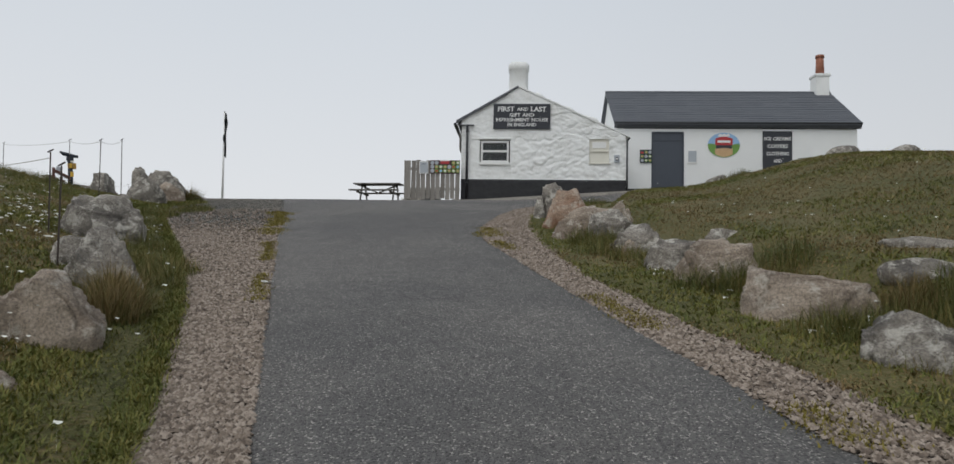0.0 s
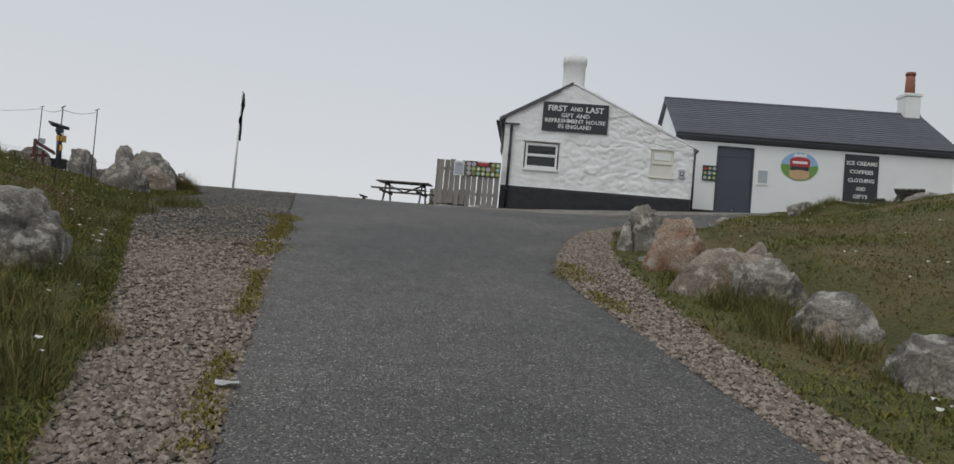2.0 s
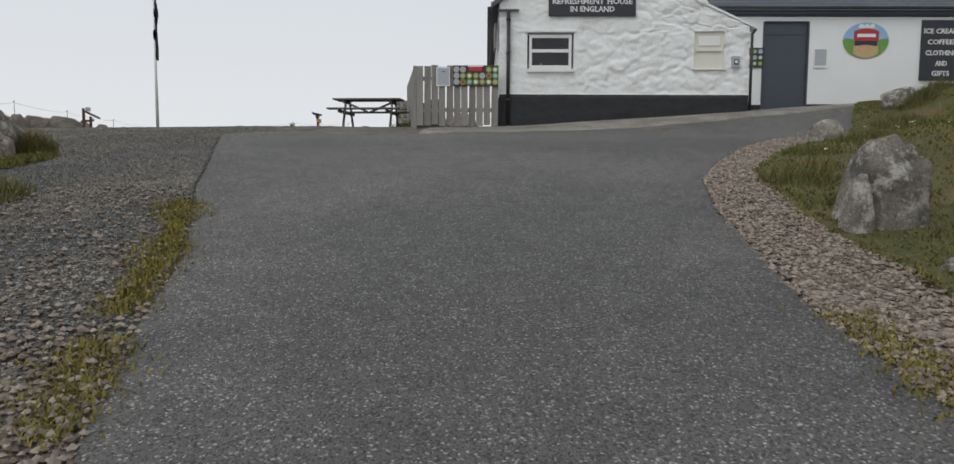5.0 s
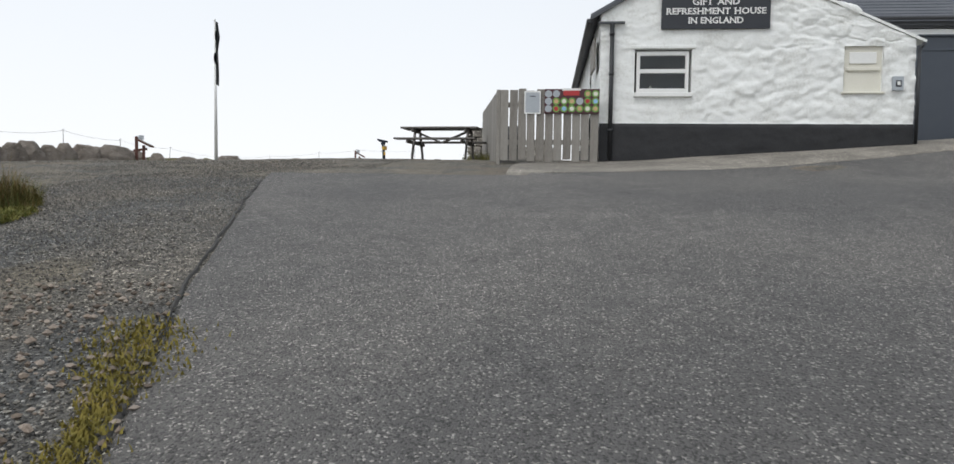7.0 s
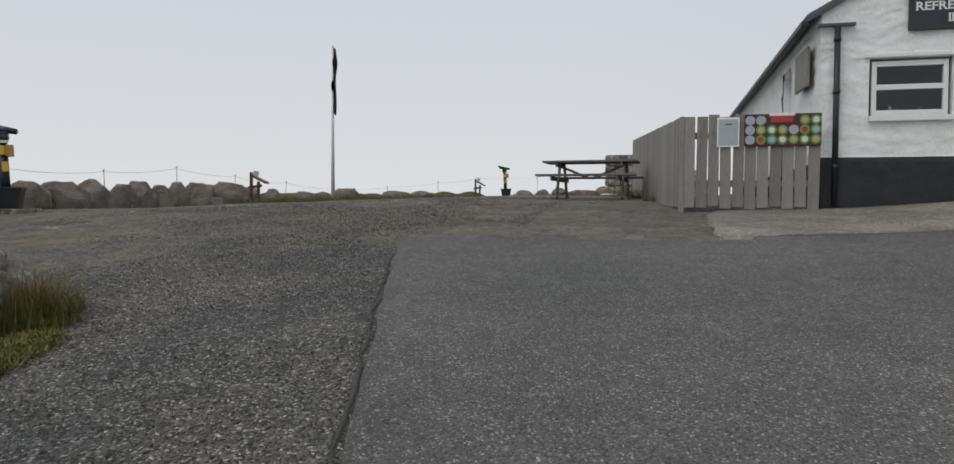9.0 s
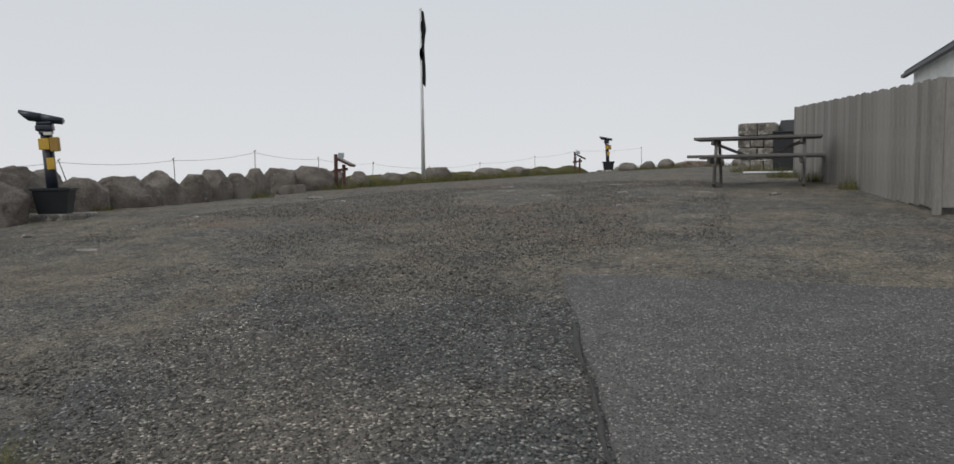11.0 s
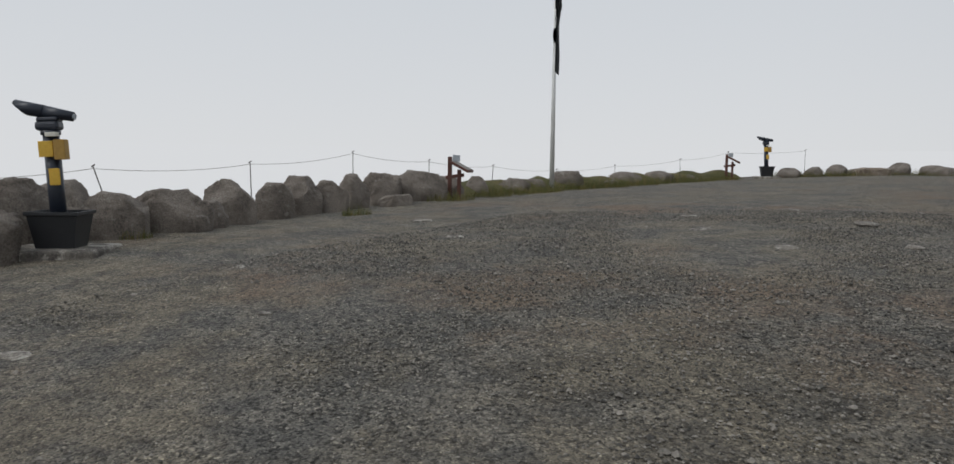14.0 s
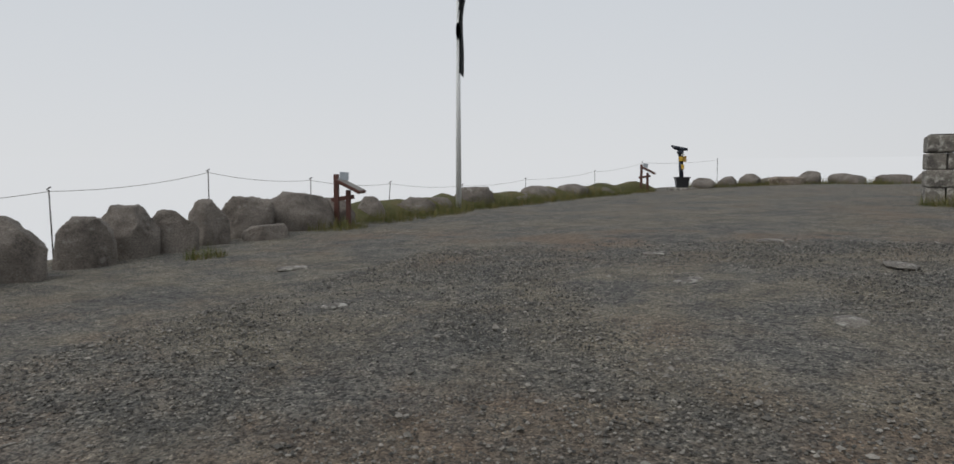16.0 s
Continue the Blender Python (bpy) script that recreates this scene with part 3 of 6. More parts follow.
def rough_front():
    """The gable wall, with two window openings and hand-laid stone under the paint."""
    holes = [(-1.41, -0.42, 3.60, 4.36), (2.15, 2.79, 3.62, 4.40)]
    xs = sorted({round(v, 3) for v in [GX0, GX1, -1.41, -0.42, 2.15, 2.79] + list(np.arange(GX0, GX1, 0.04))})
    zs = sorted({round(v, 3) for v in [2.1, 3.06, 3.60, 3.62, 4.36, 4.40, 4.42] + list(np.arange(2.1, 4.40, 0.04))})
    bm = bmesh.new()
    cols = []
    for x in xs:
        col = [bm.verts.new((x, GY + stone_relief(x, z, 0.35 if z < 3.06 else (0.5 if x < -0.3 else 1.0)) - (0.035 if z < 3.05 else 0.0), z)) for z in zs]
        top = max(gable_top(x), 4.425)
        col += [bm.verts.new((x, GY + stone_relief(x, 4.42 + (top - 4.42) * k / 36, 0.5 if x < 0.9 else 1.0), 4.42 + (top - 4.42) * k / 36)) for k in range(1, 37)]
        cols.append(col)
    for i in range(len(xs) - 1):
        for j in range(len(cols[0]) - 1):
            if j < len(zs) - 1:
                cx, cz = (xs[i] + xs[i + 1]) / 2, (zs[j] + zs[j + 1]) / 2
                if any(a < cx < b and c < cz < d for a, b, c, d in holes):
                    continue
            f = bm.faces.new((cols[i][j], cols[i + 1][j], cols[i + 1][j + 1], cols[i][j + 1]))
            f.material_index = 1 if j < len(zs) - 1 and zs[j + 1] <= 3.061 else 0
    for a, b, c, d in holes:
        for (p, q) in (((a, c), (a, d)), ((a, d), (b, d)), ((b, d), (b, c)), ((b, c), (a, c))):
            v = [bm.verts.new((p[0], GY - 0.005, p[1])), bm.verts.new((q[0], GY - 0.005, q[1])), bm.verts.new((q[0], GY + 0.3, q[1])), bm.verts.new((p[0], GY + 0.3, p[1]))]
            bm.faces.new(v)
    return bm


cottage = thing("cottage", 0, 0, 0, 0, "whitewashed rubble-stone cottage with black plinth and gable chimney", "house")
front = part("front_wall", rough_front(), WHITEWASH, cottage, "rough whitewashed stone gable over a black plinth", True)
front.data.materials.append(PLINTH)


def side_wall():
    bm = bmesh.new()
    ys = list(np.arange(GY, BACK, 0.12)) + [BACK]
    zs = [2.1] + list(np.arange(2.2, EAVE_L + 0.03, 0.1)) + [EAVE_L + 0.06]
    hole = (24.65, 25.6, 2.9, 4.66)
    rows = [[bm.verts.new((GX0 - stone_relief(y, z, 1.0) * min(1, (y - GY) * 3), y, z)) for z in zs] for y in ys]
    for i in range(len(ys) - 1):
        for j in range(len(zs) - 1):
            cy, cz = (ys[i] + ys[i + 1]) / 2, (zs[j] + zs[j + 1]) / 2
            if hole[0] < cy < hole[1] and hole[2] < cz < hole[3]:
                continue
            f = bm.faces.new((rows[i + 1][j], rows[i][j], rows[i][j + 1], rows[i + 1][j + 1]))
            f.material_index = 1 if zs[j + 1] <= 3.01 else 0
    box(bm, GX0 + 0.12, GX0 + 0.3, 24.4, 25.9, 2.6, 4.9)
    box(bm, GX0 + 0.02, GX0 + 0.22, 25.56, 25.9, 2.6, 4.9)
    box(bm, GX0 + 0.02, GX0 + 0.22, 24.4, 24.68, 2.6, 4.9)
    box(bm, GX0 + 0.02, GX0 + 0.22, 24.4, 25.9, 4.62, 4.9)
    return bm


flank = part("side_wall", side_wall(), WHITEWASH, cottage, "whitewashed stone side wall over a black plinth", True)
flank.data.materials.append(PLINTH)
bmw = bmesh.new()
box(bmw, GX1 - 0.25, GX1 - 0.003, GY + 0.02, BACK, 2.1, EAVE_R - 0.02)
part("side_wall", bmw, WHITEWASH, cottage)
bmw = bmesh.new()
pts = [(GX0, 2.1), (GX1, 2.1), (GX1, EAVE_R), (APEX, AZ), (GX0, EAVE_L)]
bmw.faces.new([bmw.verts.new((x, BACK - 0.01, z)) for x, z in pts])
bmw.faces.new([bmw.verts.new((x, BACK - 0.3, z)) for x, z in pts])
part("rear_wall", bmw, WHITEWASH, cottage)
bmw = boxed(GX0 + 0.3, GX1 - 0.3, 24.3, 24.4, 2.5, 4.9)
part("inner_wall", bmw, DARK_ROOM, cottage)


def slope_slab(a, b, y0, y1, t):
    """A roof slope from the eave point a (x, z) to the ridge point b, t thick, with slightly uneven courses."""
    bm = bmesh.new()
    d = Vector((b[0] - a[0], 0, b[1] - a[1]))
    n = Vector((-d.z, 0, d.x)).normalized()
    n = n if n.z > 0 else -n
    q = [Vector((a[0], 0, a[1])), Vector((b[0], 0, b[1])), Vector((b[0], 0, b[1])) + n * t, Vector((a[0], 0, a[1])) + n * t]
    f0 = [bm.verts.new((p.x, y0, p.z)) for p in q]
    f1 = [bm.verts.new((p.x, y1, p.z)) for p in q]
    bm.faces.new(f0), bm.faces.new(f1[::-1])
    for i in range(4):
        bm.faces.new((f0[i], f1[i], f1[(i + 1) % 4], f0[(i + 1) % 4]))
    return bm


dl = (AZ - EAVE_L) / (APEX - GX0)
dr = (EAVE_R - AZ) / (GX1 - APEX)
part("roof_slope", slope_slab((GX0 - 0.16, EAVE_L - 0.16 * dl + 0.01), (APEX, AZ + 0.01), GY - 0.05, BACK + 0.1, 0.05), SLATE, cottage, "dark slate roof slope")
part("roof_slope", slope_slab((GX1 + 0.14, EAVE_R + 0.14 * dr + 0.01), (APEX, AZ + 0.01), GY - 0.03, BACK + 0.1, 0.045), WHITEWASH, cottage, "whitewashed verge of the long roof slope")
part("bargeboard", slope_slab((GX0 - 0.17, EAVE_L - 0.17 * dl - 0.04), (APEX - 0.35, AZ - 0.35 * dl - 0.045), GY - 0.07, GY - 0.045, 0.05), FASCIA, cottage)
# humps of mortar along the right verge
for i, (u, r) in enumerate(((0.20, 0.13), (0.27, 0.07), (0.47, 0.12), (0.50, 0.08), (0.66, 0.12), (0.70, 0.14), (0.74, 0.08))):
    bm = bmesh.new()
    bmesh.ops.create_icosphere(bm, subdivisions=2, radius=r)
    for v in bm.verts:
        v.co = Vector((v.co.x * 1.5, v.co.y * 1.2, v.co.z * 0.75)) * (1 + 0.25 * noise.noise(v.co * 9 + Vector((i, 0, 0))))
    bmesh.ops.rotate(bm, verts=bm.verts, matrix=Euler((0, radians(25), 0)).to_matrix())
    x = APEX + u * (GX1 - APEX)
    bmesh.ops.translate(bm, verts=bm.verts, vec=(x, GY + 0.12, gable_top(x) + 0.05))
    part("mortar_lump", bm, WHITEWASH, cottage, smooth=True)


def whitewashed_chimney():
    bm = bmesh.new()
    prof = [(0.36, 0.30, 5.70), (0.33, 0.28, 5.97), (0.315, 0.27, 6.02), (0.31, 0.265, 6.66), (0.335, 0.29, 6.69), (0.345, 0.30, 6.80), (0.33, 0.285, 6.88), (0.26, 0.22, 6.96), (0.10, 0.08, 7.0)]
    rings = []
    for a, b, z in prof:
        ring = []
        for k in range(32):
            t = 2 * math.pi * k / 32
            c, s = math.cos(t), math.sin(t)
            e = 0.45
            x, y = a * math.copysign(abs(c) ** e, c), b * math.copysign(abs(s) ** e, s)
            w = 1 + 0.03 * noise.noise(Vector((x * 6, y * 6, z * 4)))
            ring.append(bm.verts.new((-0.16 + x * w, GY + 0.30 + y * w, z)))
        rings.append(ring)
    for r0, r1 in zip(rings, rings[1:]):
        for k in range(32):
            bm.faces.new((r0[k], r0[(k + 1) % 32], r1[(k + 1) % 32], r1[k]))
    bm.faces.new(rings[-1])
    return bm


part("chimney", whitewashed_chimney(), WHITEWASH, cottage, "squat rounded whitewashed chimney", True)


def casement(x0, x1, z0, z1, y):
    """A white window of two lights one above the other."""
    w = new("window")
    w.parent = cottage
    w["label"] = "white two-light window with things on the inner sill"
    mid = z0 + (z1 - z0) * 0.52
    fr = bmesh.new()
    box(fr, x0, x0 + 0.06, y - 0.03, y + 0.04, z0, z1, 0.004)
    box(fr, x1 - 0.06, x1, y - 0.03, y + 0.04, z0, z1, 0.004)
    box(fr, x0 + 0.06, x1 - 0.06, y - 0.03, y + 0.04, z1 - 0.07, z1, 0.004)
    box(fr, x0 + 0.06, x1 - 0.06, y - 0.03, y + 0.04, z0, z0 + 0.07, 0.004)
    box(fr, x0 + 0.06, x1 - 0.06, y - 0.045, y + 0.04, mid - 0.035, mid + 0.035, 0.004)
    part("window_frame", fr, FRAME_WHITE, w)
    for a, b in ((z0 + 0.07, mid - 0.035), (mid + 0.035, z1 - 0.07)):
        pn = part("pane", boxed(x0 + 0.06, x1 - 0.06, y, y + 0.006, a, b), GLASS, w)
        pn.visible_shadow = False
    part("window_sill", boxed(x0 - 0.05, x1 + 0.06, GY - 0.07, y + 0.02, z0 - 0.085, z0 - 0.01, 0.012), FRAME_WHITE, w)
    return w


casement(-1.37, -0.46, 3.61, 4.33, GY + 0.06)
part("lintel", boxed(-1.47, -0.36, GY - 0.035, GY + 0.06, 4.37, 4.43, 0.01), WHITEWASH, cottage)
# things on the inner sill
for i, (x, r, h) in enumerate(((-1.10, 0.03, 0.16), (-1.02, 0.028, 0.12), (-0.86, 0.035, 0.10), (-0.74, 0.03, 0.13), (-0.66, 0.025, 0.09), (-0.57, 0.03, 0.11))):
    bm = bmesh.new()
    tube(bm, (0, 0, 0), (0, 0, h * 0.65), r, r, 12)
    tube(bm, (0, 0, h * 0.65), (0, 0, h), r * 0.9, r * 0.4, 12)
    o = part("bottle", bm, GREY_BOX if i % 2 else CREAM)
    o.location = (x, GY + 0.2, 3.60)
    tagged(o, "small bottle standing on the window sill inside", "bottle", "bottles on the sill")
part("inner_sill", boxed(-1.40, -0.43, GY + 0.11, GY + 0.34, 3.55, 3.60), CREAM, cottage)

blocked = new("blocked_window")
blocked.parent = cottage
blocked["label"] = "cream boarded-up window with sill"
part("board", boxed(2.15, 2.79, GY + 0.05, GY + 0.09, 3.62, 4.40, 0.004), CREAM, blocked)
part("upper_panel", boxed(2.25, 2.70, GY + 0.03, GY + 0.05, 4.10, 4.30, 0.008), FRAME_WHITE, blocked)
part("rail", boxed(2.20, 2.74, GY + 0.01, GY + 0.05, 3.98, 4.03, 0.006), CREAM, blocked)
part("window_sill", boxed(2.12, 2.83, GY - 0.05, GY + 0.06, 3.58, 3.615, 0.008), CREAM, blocked)

pipe = bmesh.new()
tube(pipe, (-1.82, GY - 0.07, 2.42), (-1.82, GY - 0.07, 4.80), 0.038, seg=14)
for z in (2.9, 3.9, 4.6):
    tube(pipe, (-1.82, GY - 0.07, z), (-1.82, GY - 0.07, z + 0.06), 0.047, seg=14)
part("downpipe", pipe, BLACK, cottage, "black rainwater pipe", True)
part("gutter_bracket", boxed(-2.06, -1.60, GY - 0.09, GY - 0.02, 4.80, 4.84, 0.006), FASCIA, cottage)
part("gutter", boxed(GX0 - 0.26, GX0 - 0.16, GY - 0.05, BACK, 4.82, 4.90, 0.015), BLACK, cottage)
pipe = bmesh.new()
tube(pipe, (GX1 + 0.03, GY - 0.05, 2.72), (GX1 + 0.03, GY - 0.05, 4.36), 0.03, seg=14)
tube(pipe, (GX1 + 0.03, GY - 0.05, 4.34), (GX1 + 0.12, GY - 0.02, 4.44), 0.03, seg=14)
part("downpipe", pipe, BLACK, cottage, "black rainwater pipe", True)
shut = part("shutter", boxed(-0.02, 0.02, 0, 0.85, 0, 0.55, 0.006), WOOD, cottage, "grey shutter swung open on the side wall")
shut.matrix_world = pose(GX0 - 0.08, 22.9, 4.10, 0, 0, 1)

sign = thing("name_board", -0.045, GY - 0.045, 5.115, 0, "black board with white serif capitals fixed to the gable", "sign")
part("board", boxed(-0.925, 0.925, -0.015, 0.02, -0.415, 0.415, 0.006), SIGN_BLACK, sign)
for words, size, z, w in (((("FIRST", 1), ("AND", 0.7), ("LAST", 1)), 0.215, 0.235, 1.58), ((("GIFT", 1), ("AND", 1)), 0.150, 0.045, 0.80), ((("REFRESHMENT", 1), ("HOUSE", 1)), 0.150, -0.115, 1.70), ((("IN", 1), ("ENGLAND", 1)), 0.150, -0.275, 0.94)):
    written(words, size, LETTER_WHITE, sign, "lettering", "white capitals", (0, -0.018, z), w)

meter = thing("meter_box", 3.03, GY - 0.03, 3.75, 0, "small grey box on the whitewashed wall", "meter box")
part("box", boxed(-0.085, 0.085, -0.05, 0.03, -0.12, 0.12, 0.008), GREY_BOX, meter)
part("panel", boxed(-0.045, 0.045, -0.056, -0.05, -0.06, 0.05), SIGN_BLACK, meter)
part("label_plate", boxed(-0.025, 0.025, -0.060, -0.056, -0.03, 0.03), FRAME_WHITE, meter)

# ---------------------------------------------------------------- long white building
HX0, HX1, HY, HZ, RZ, RY = 3.45, 12.0, 25.45, 5.30, 7.20, 27.9
shop = thing("shop_building", 0, 0, 0, 0, "long white rendered building with grey slate roof", "building")
bmf = bmesh.new()
box(bmf, GX1 - 0.1, 4.72, HY, HY + 0.25, 2.3, HZ)
box(bmf, 5.84, HX1, HY, HY + 0.25, 2.3, HZ)
box(bmf, 4.72, 5.84, HY, HY + 0.25, 5.16, HZ)
part("front_wall", bmf, RENDER_WHITE, shop, "smooth white rendered wall")
part("plinth", boxed(5.86, HX1 + 0.01, HY - 0.02, HY + 0.1, 2.3, 3.12, 0.006), PLINTH, shop, "black painted plinth")
part("plinth", boxed(3.36, 4.70, HY - 0.02, HY + 0.1, 2.3, 3.10, 0.006), PLINTH, shop)
for x in (HX0 + 0.02, HX1 - 0.25):
    bm = bmesh.new()
    for k in (0, 0.23):
        bm.faces.new([bm.verts.new((x + k, y, z)) for y, z in ((HY + 0.01, 2.3), (HY + 0.01, HZ), (RY, RZ - 0.03), (RY + 2.45, HZ), (RY + 2.45, 2.3))])
    part("gable_wall", bm, RENDER_WHITE, shop, "white gable end")
part("rear_wall", boxed(HX0, HX1, RY + 2.3, RY + 2.44, 2.3, HZ), RENDER_WHITE, shop)
part("fascia", boxed(HX0 - 0.1, HX1 + 0.12, HY - 0.12, HY - 0.06, 5.35, 5.50, 0.006), FASCIA, shop, "dark grey fascia board")
gut = bmesh.new()
tube(gut, (HX0 - 0.1, HY - 0.17, 5.49), (HX1 + 0.1, HY - 0.17, 5.49), 0.05, seg=12)
part("gutter", gut, BLACK, shop, "black gutter", True)
part("soffit", boxed(HX0 - 0.1, HX1 + 0.12, HY - 0.06, HY, 5.32, 5.35), FASCIA, shop)


def shop_slope(sign_y, lift):
    bm = bmesh.new()
    e = (HY - 0.2, 5.49) if sign_y < 0 else (RY + (RY - HY) + 0.2, 5.49)
    x0, x1 = HX0 - 0.12, HX1 + 0.1
    vs = [(x0, e[0], e[1] + lift), (x1, e[0], e[1] + lift), (x1, RY, RZ + lift), (x0, RY, RZ + lift)]
    top = [bm.verts.new((x, y, z + 0.04)) for x, y, z in vs]
    low = [bm.verts.new((x, y, z - 0.04)) for x, y, z in vs]
    bm.faces.new(top), bm.faces.new(low[::-1])
    for i in range(4):
        bm.faces.new((low[i], low[(i + 1) % 4], top[(i + 1) % 4], top[i]))
    return bm


slope_front = part("roof_slope", shop_slope(-1, -0.03), SLATE, shop, "grey slate roof slope in even courses")
part("roof_slope", shop_slope(1, -0.03), SLATE, shop)
ridge = bmesh.new()
tube(ridge, (HX0 - 0.12, RY, RZ + 0.0), (HX1 + 0.1, RY, RZ + 0.0), 0.07, seg=10)
part("ridge_tile", ridge, SLATE, shop)

stack = bmesh.new()
box(stack, 11.46, 11.97, RY - 0.29, RY + 0.29, 6.7, 7.80, 0.02)
box(stack, 11.42, 12.01, RY - 0.33, RY + 0.33, 7.80, 7.91, 0.02)
part("chimney", stack, WHITEWASH, shop, "stained white rendered chimney stack")
pot = bmesh.new()
tube(pot, (11.72, RY, 7.90), (11.72, RY, 8.62), 0.165, 0.14, 20)
tube(pot, (11.72, RY, 8.60), (11.72, RY, 8.70), 0.17, 0.16, 20)
part("chimney_pot", pot, TERRACOTTA, shop, "tall terracotta chimney pot", True)

leaf = new("door")
leaf.parent = shop
leaf["label"] = "plain slate-grey wooden door, closed"
part("door_leaf", boxed(4.745, 5.82, HY + 0.03, HY + 0.08, 2.85, 5.155, 0.004), DOOR_GREY, leaf)
part("top_rail", boxed(4.75, 5.815, HY + 0.015, HY + 0.03, 4.86, 4.90, 0.003), DOOR_GREY, leaf)
part("door_frame", boxed(4.70, 4.745, HY - 0.02, HY + 0.06, 2.85, 5.18, 0.004), DOOR_GREY, leaf)
part("door_frame", boxed(5.82, 5.865, HY - 0.02, HY + 0.06, 2.85, 5.18, 0.004), DOOR_GREY, leaf)
part("door_frame", boxed(4.745, 5.82, HY - 0.02, HY + 0.06, 5.155, 5.19, 0.004), DOOR_GREY, leaf)

board = thing("menu_board", 9.18, HY - 0.03, 4.47, 0, "tall black wall board with white serif capitals", "sign")
part("board", boxed(-0.52, 0.52, -0.015, 0.02, -0.75, 0.75, 0.005), SIGN_BLACK, board)
for words, z, w in (("ICE CREAMS", 0.47, 0.94), ("COFFEES", 0.20, 0.72), ("CLOTHING", -0.07, 0.80), ("AND", -0.33, 0.30), ("GIFTS", -0.58, 0.44)):
    written([(text, 1) for text in words.split()], 0.165, LETTER_WHITE, board, "lettering", "white capitals", (0, -0.018, z), w)

# ---------------------------------------------------------------- rocks
def rock_mesh(w, d, h, seed, sub=4, boxy=0.7, rough=1.0, lean=0.0, cuts=()):
    """A weathered boulder with its foot below z = 0 and its top at h: split faces, worn edges, cracks and pitted skin.
    cuts: further split faces, each the way it faces (degrees from local x up to z, degrees round towards the front) and its distance out."""
    bm = bmesh.new()
    bmesh.ops.create_icosphere(bm, subdivisions=sub, radius=1.0)
    rnd = random.Random(seed)
    o = Vector((rnd.uniform(-50, 50), rnd.uniform(-50, 50), rnd.uniform(-50, 50)))
    planes = []
    for k in range(9):
        n = Vector((rnd.uniform(-1, 1), rnd.uniform(-1, 1), rnd.uniform(-0.2, 0.9))).normalized()
        planes.append((n, rnd.uniform(0.80, 1.02) if cuts else rnd.uniform(0.72, 0.98)))
    for up, fore, lim in cuts:
        c = math.cos(radians(fore))
        planes.append((Vector((c * math.cos(radians(up)), -math.sin(radians(fore)), c * math.sin(radians(up)))), lim))
    for v in bm.verts:
        c = v.co.copy()
        p = Vector([math.copysign(abs(q) ** boxy, q) for q in c])
        p += 0.10 * noise.noise_vector(c * 1.1 + o)
        for n, lim in planes:
            s = p.dot(n)
            if s > lim:
                p -= n * (s - lim) * 0.985
        crack = max(0.0, 0.10 - abs(noise.noise(c * 1.6 + o * 1.3))) / 0.10
        p *= 1 + rough * (0.06 * noise.noise(c * 2.2 + o) + 0.045 * noise.noise(c * 5 + o) + 0.028 * noise.noise(c * 11 + o) + 0.015 * noise.noise(c * 24 + o) - 0.05 * crack)
        v.co = p
    hi = max(v.co.z for v in bm.verts)
    wx = 0.93 * max(abs(v.co.x) for v in bm.verts)
    wy = 0.93 * max(abs(v.co.y) for v in bm.verts)
    for v in bm.verts:
        z = (v.co.z + 0.5 * hi) / (1.5 * hi)
        v.co = Vector((v.co.x / wx * w / 2 + lean * z * h, v.co.y / wy * d / 2, max(z, -0.3) * h))
    for e in bm.edges:
        if e.calc_face_angle(0.0) > 0.55:
            e.smooth = False
    return bm


def rock(x, y, w, d, h, seed, rz=0.0, mat=None, label="", group="", sub=4, boxy=0.7, sink=0.05, lean=0.0, rough=1.0, top=None, cuts=()):
    z = land(x, y) - sink
    ob = part("rock", rock_mesh(w, d, h if top is None else top - z, seed, sub, boxy, rough, lean, cuts), mat or GRANITE, smooth=True)
    ob.matrix_world = pose(x, y, z, 0, 0, rz)
    return tagged(ob, label, "rock", group)


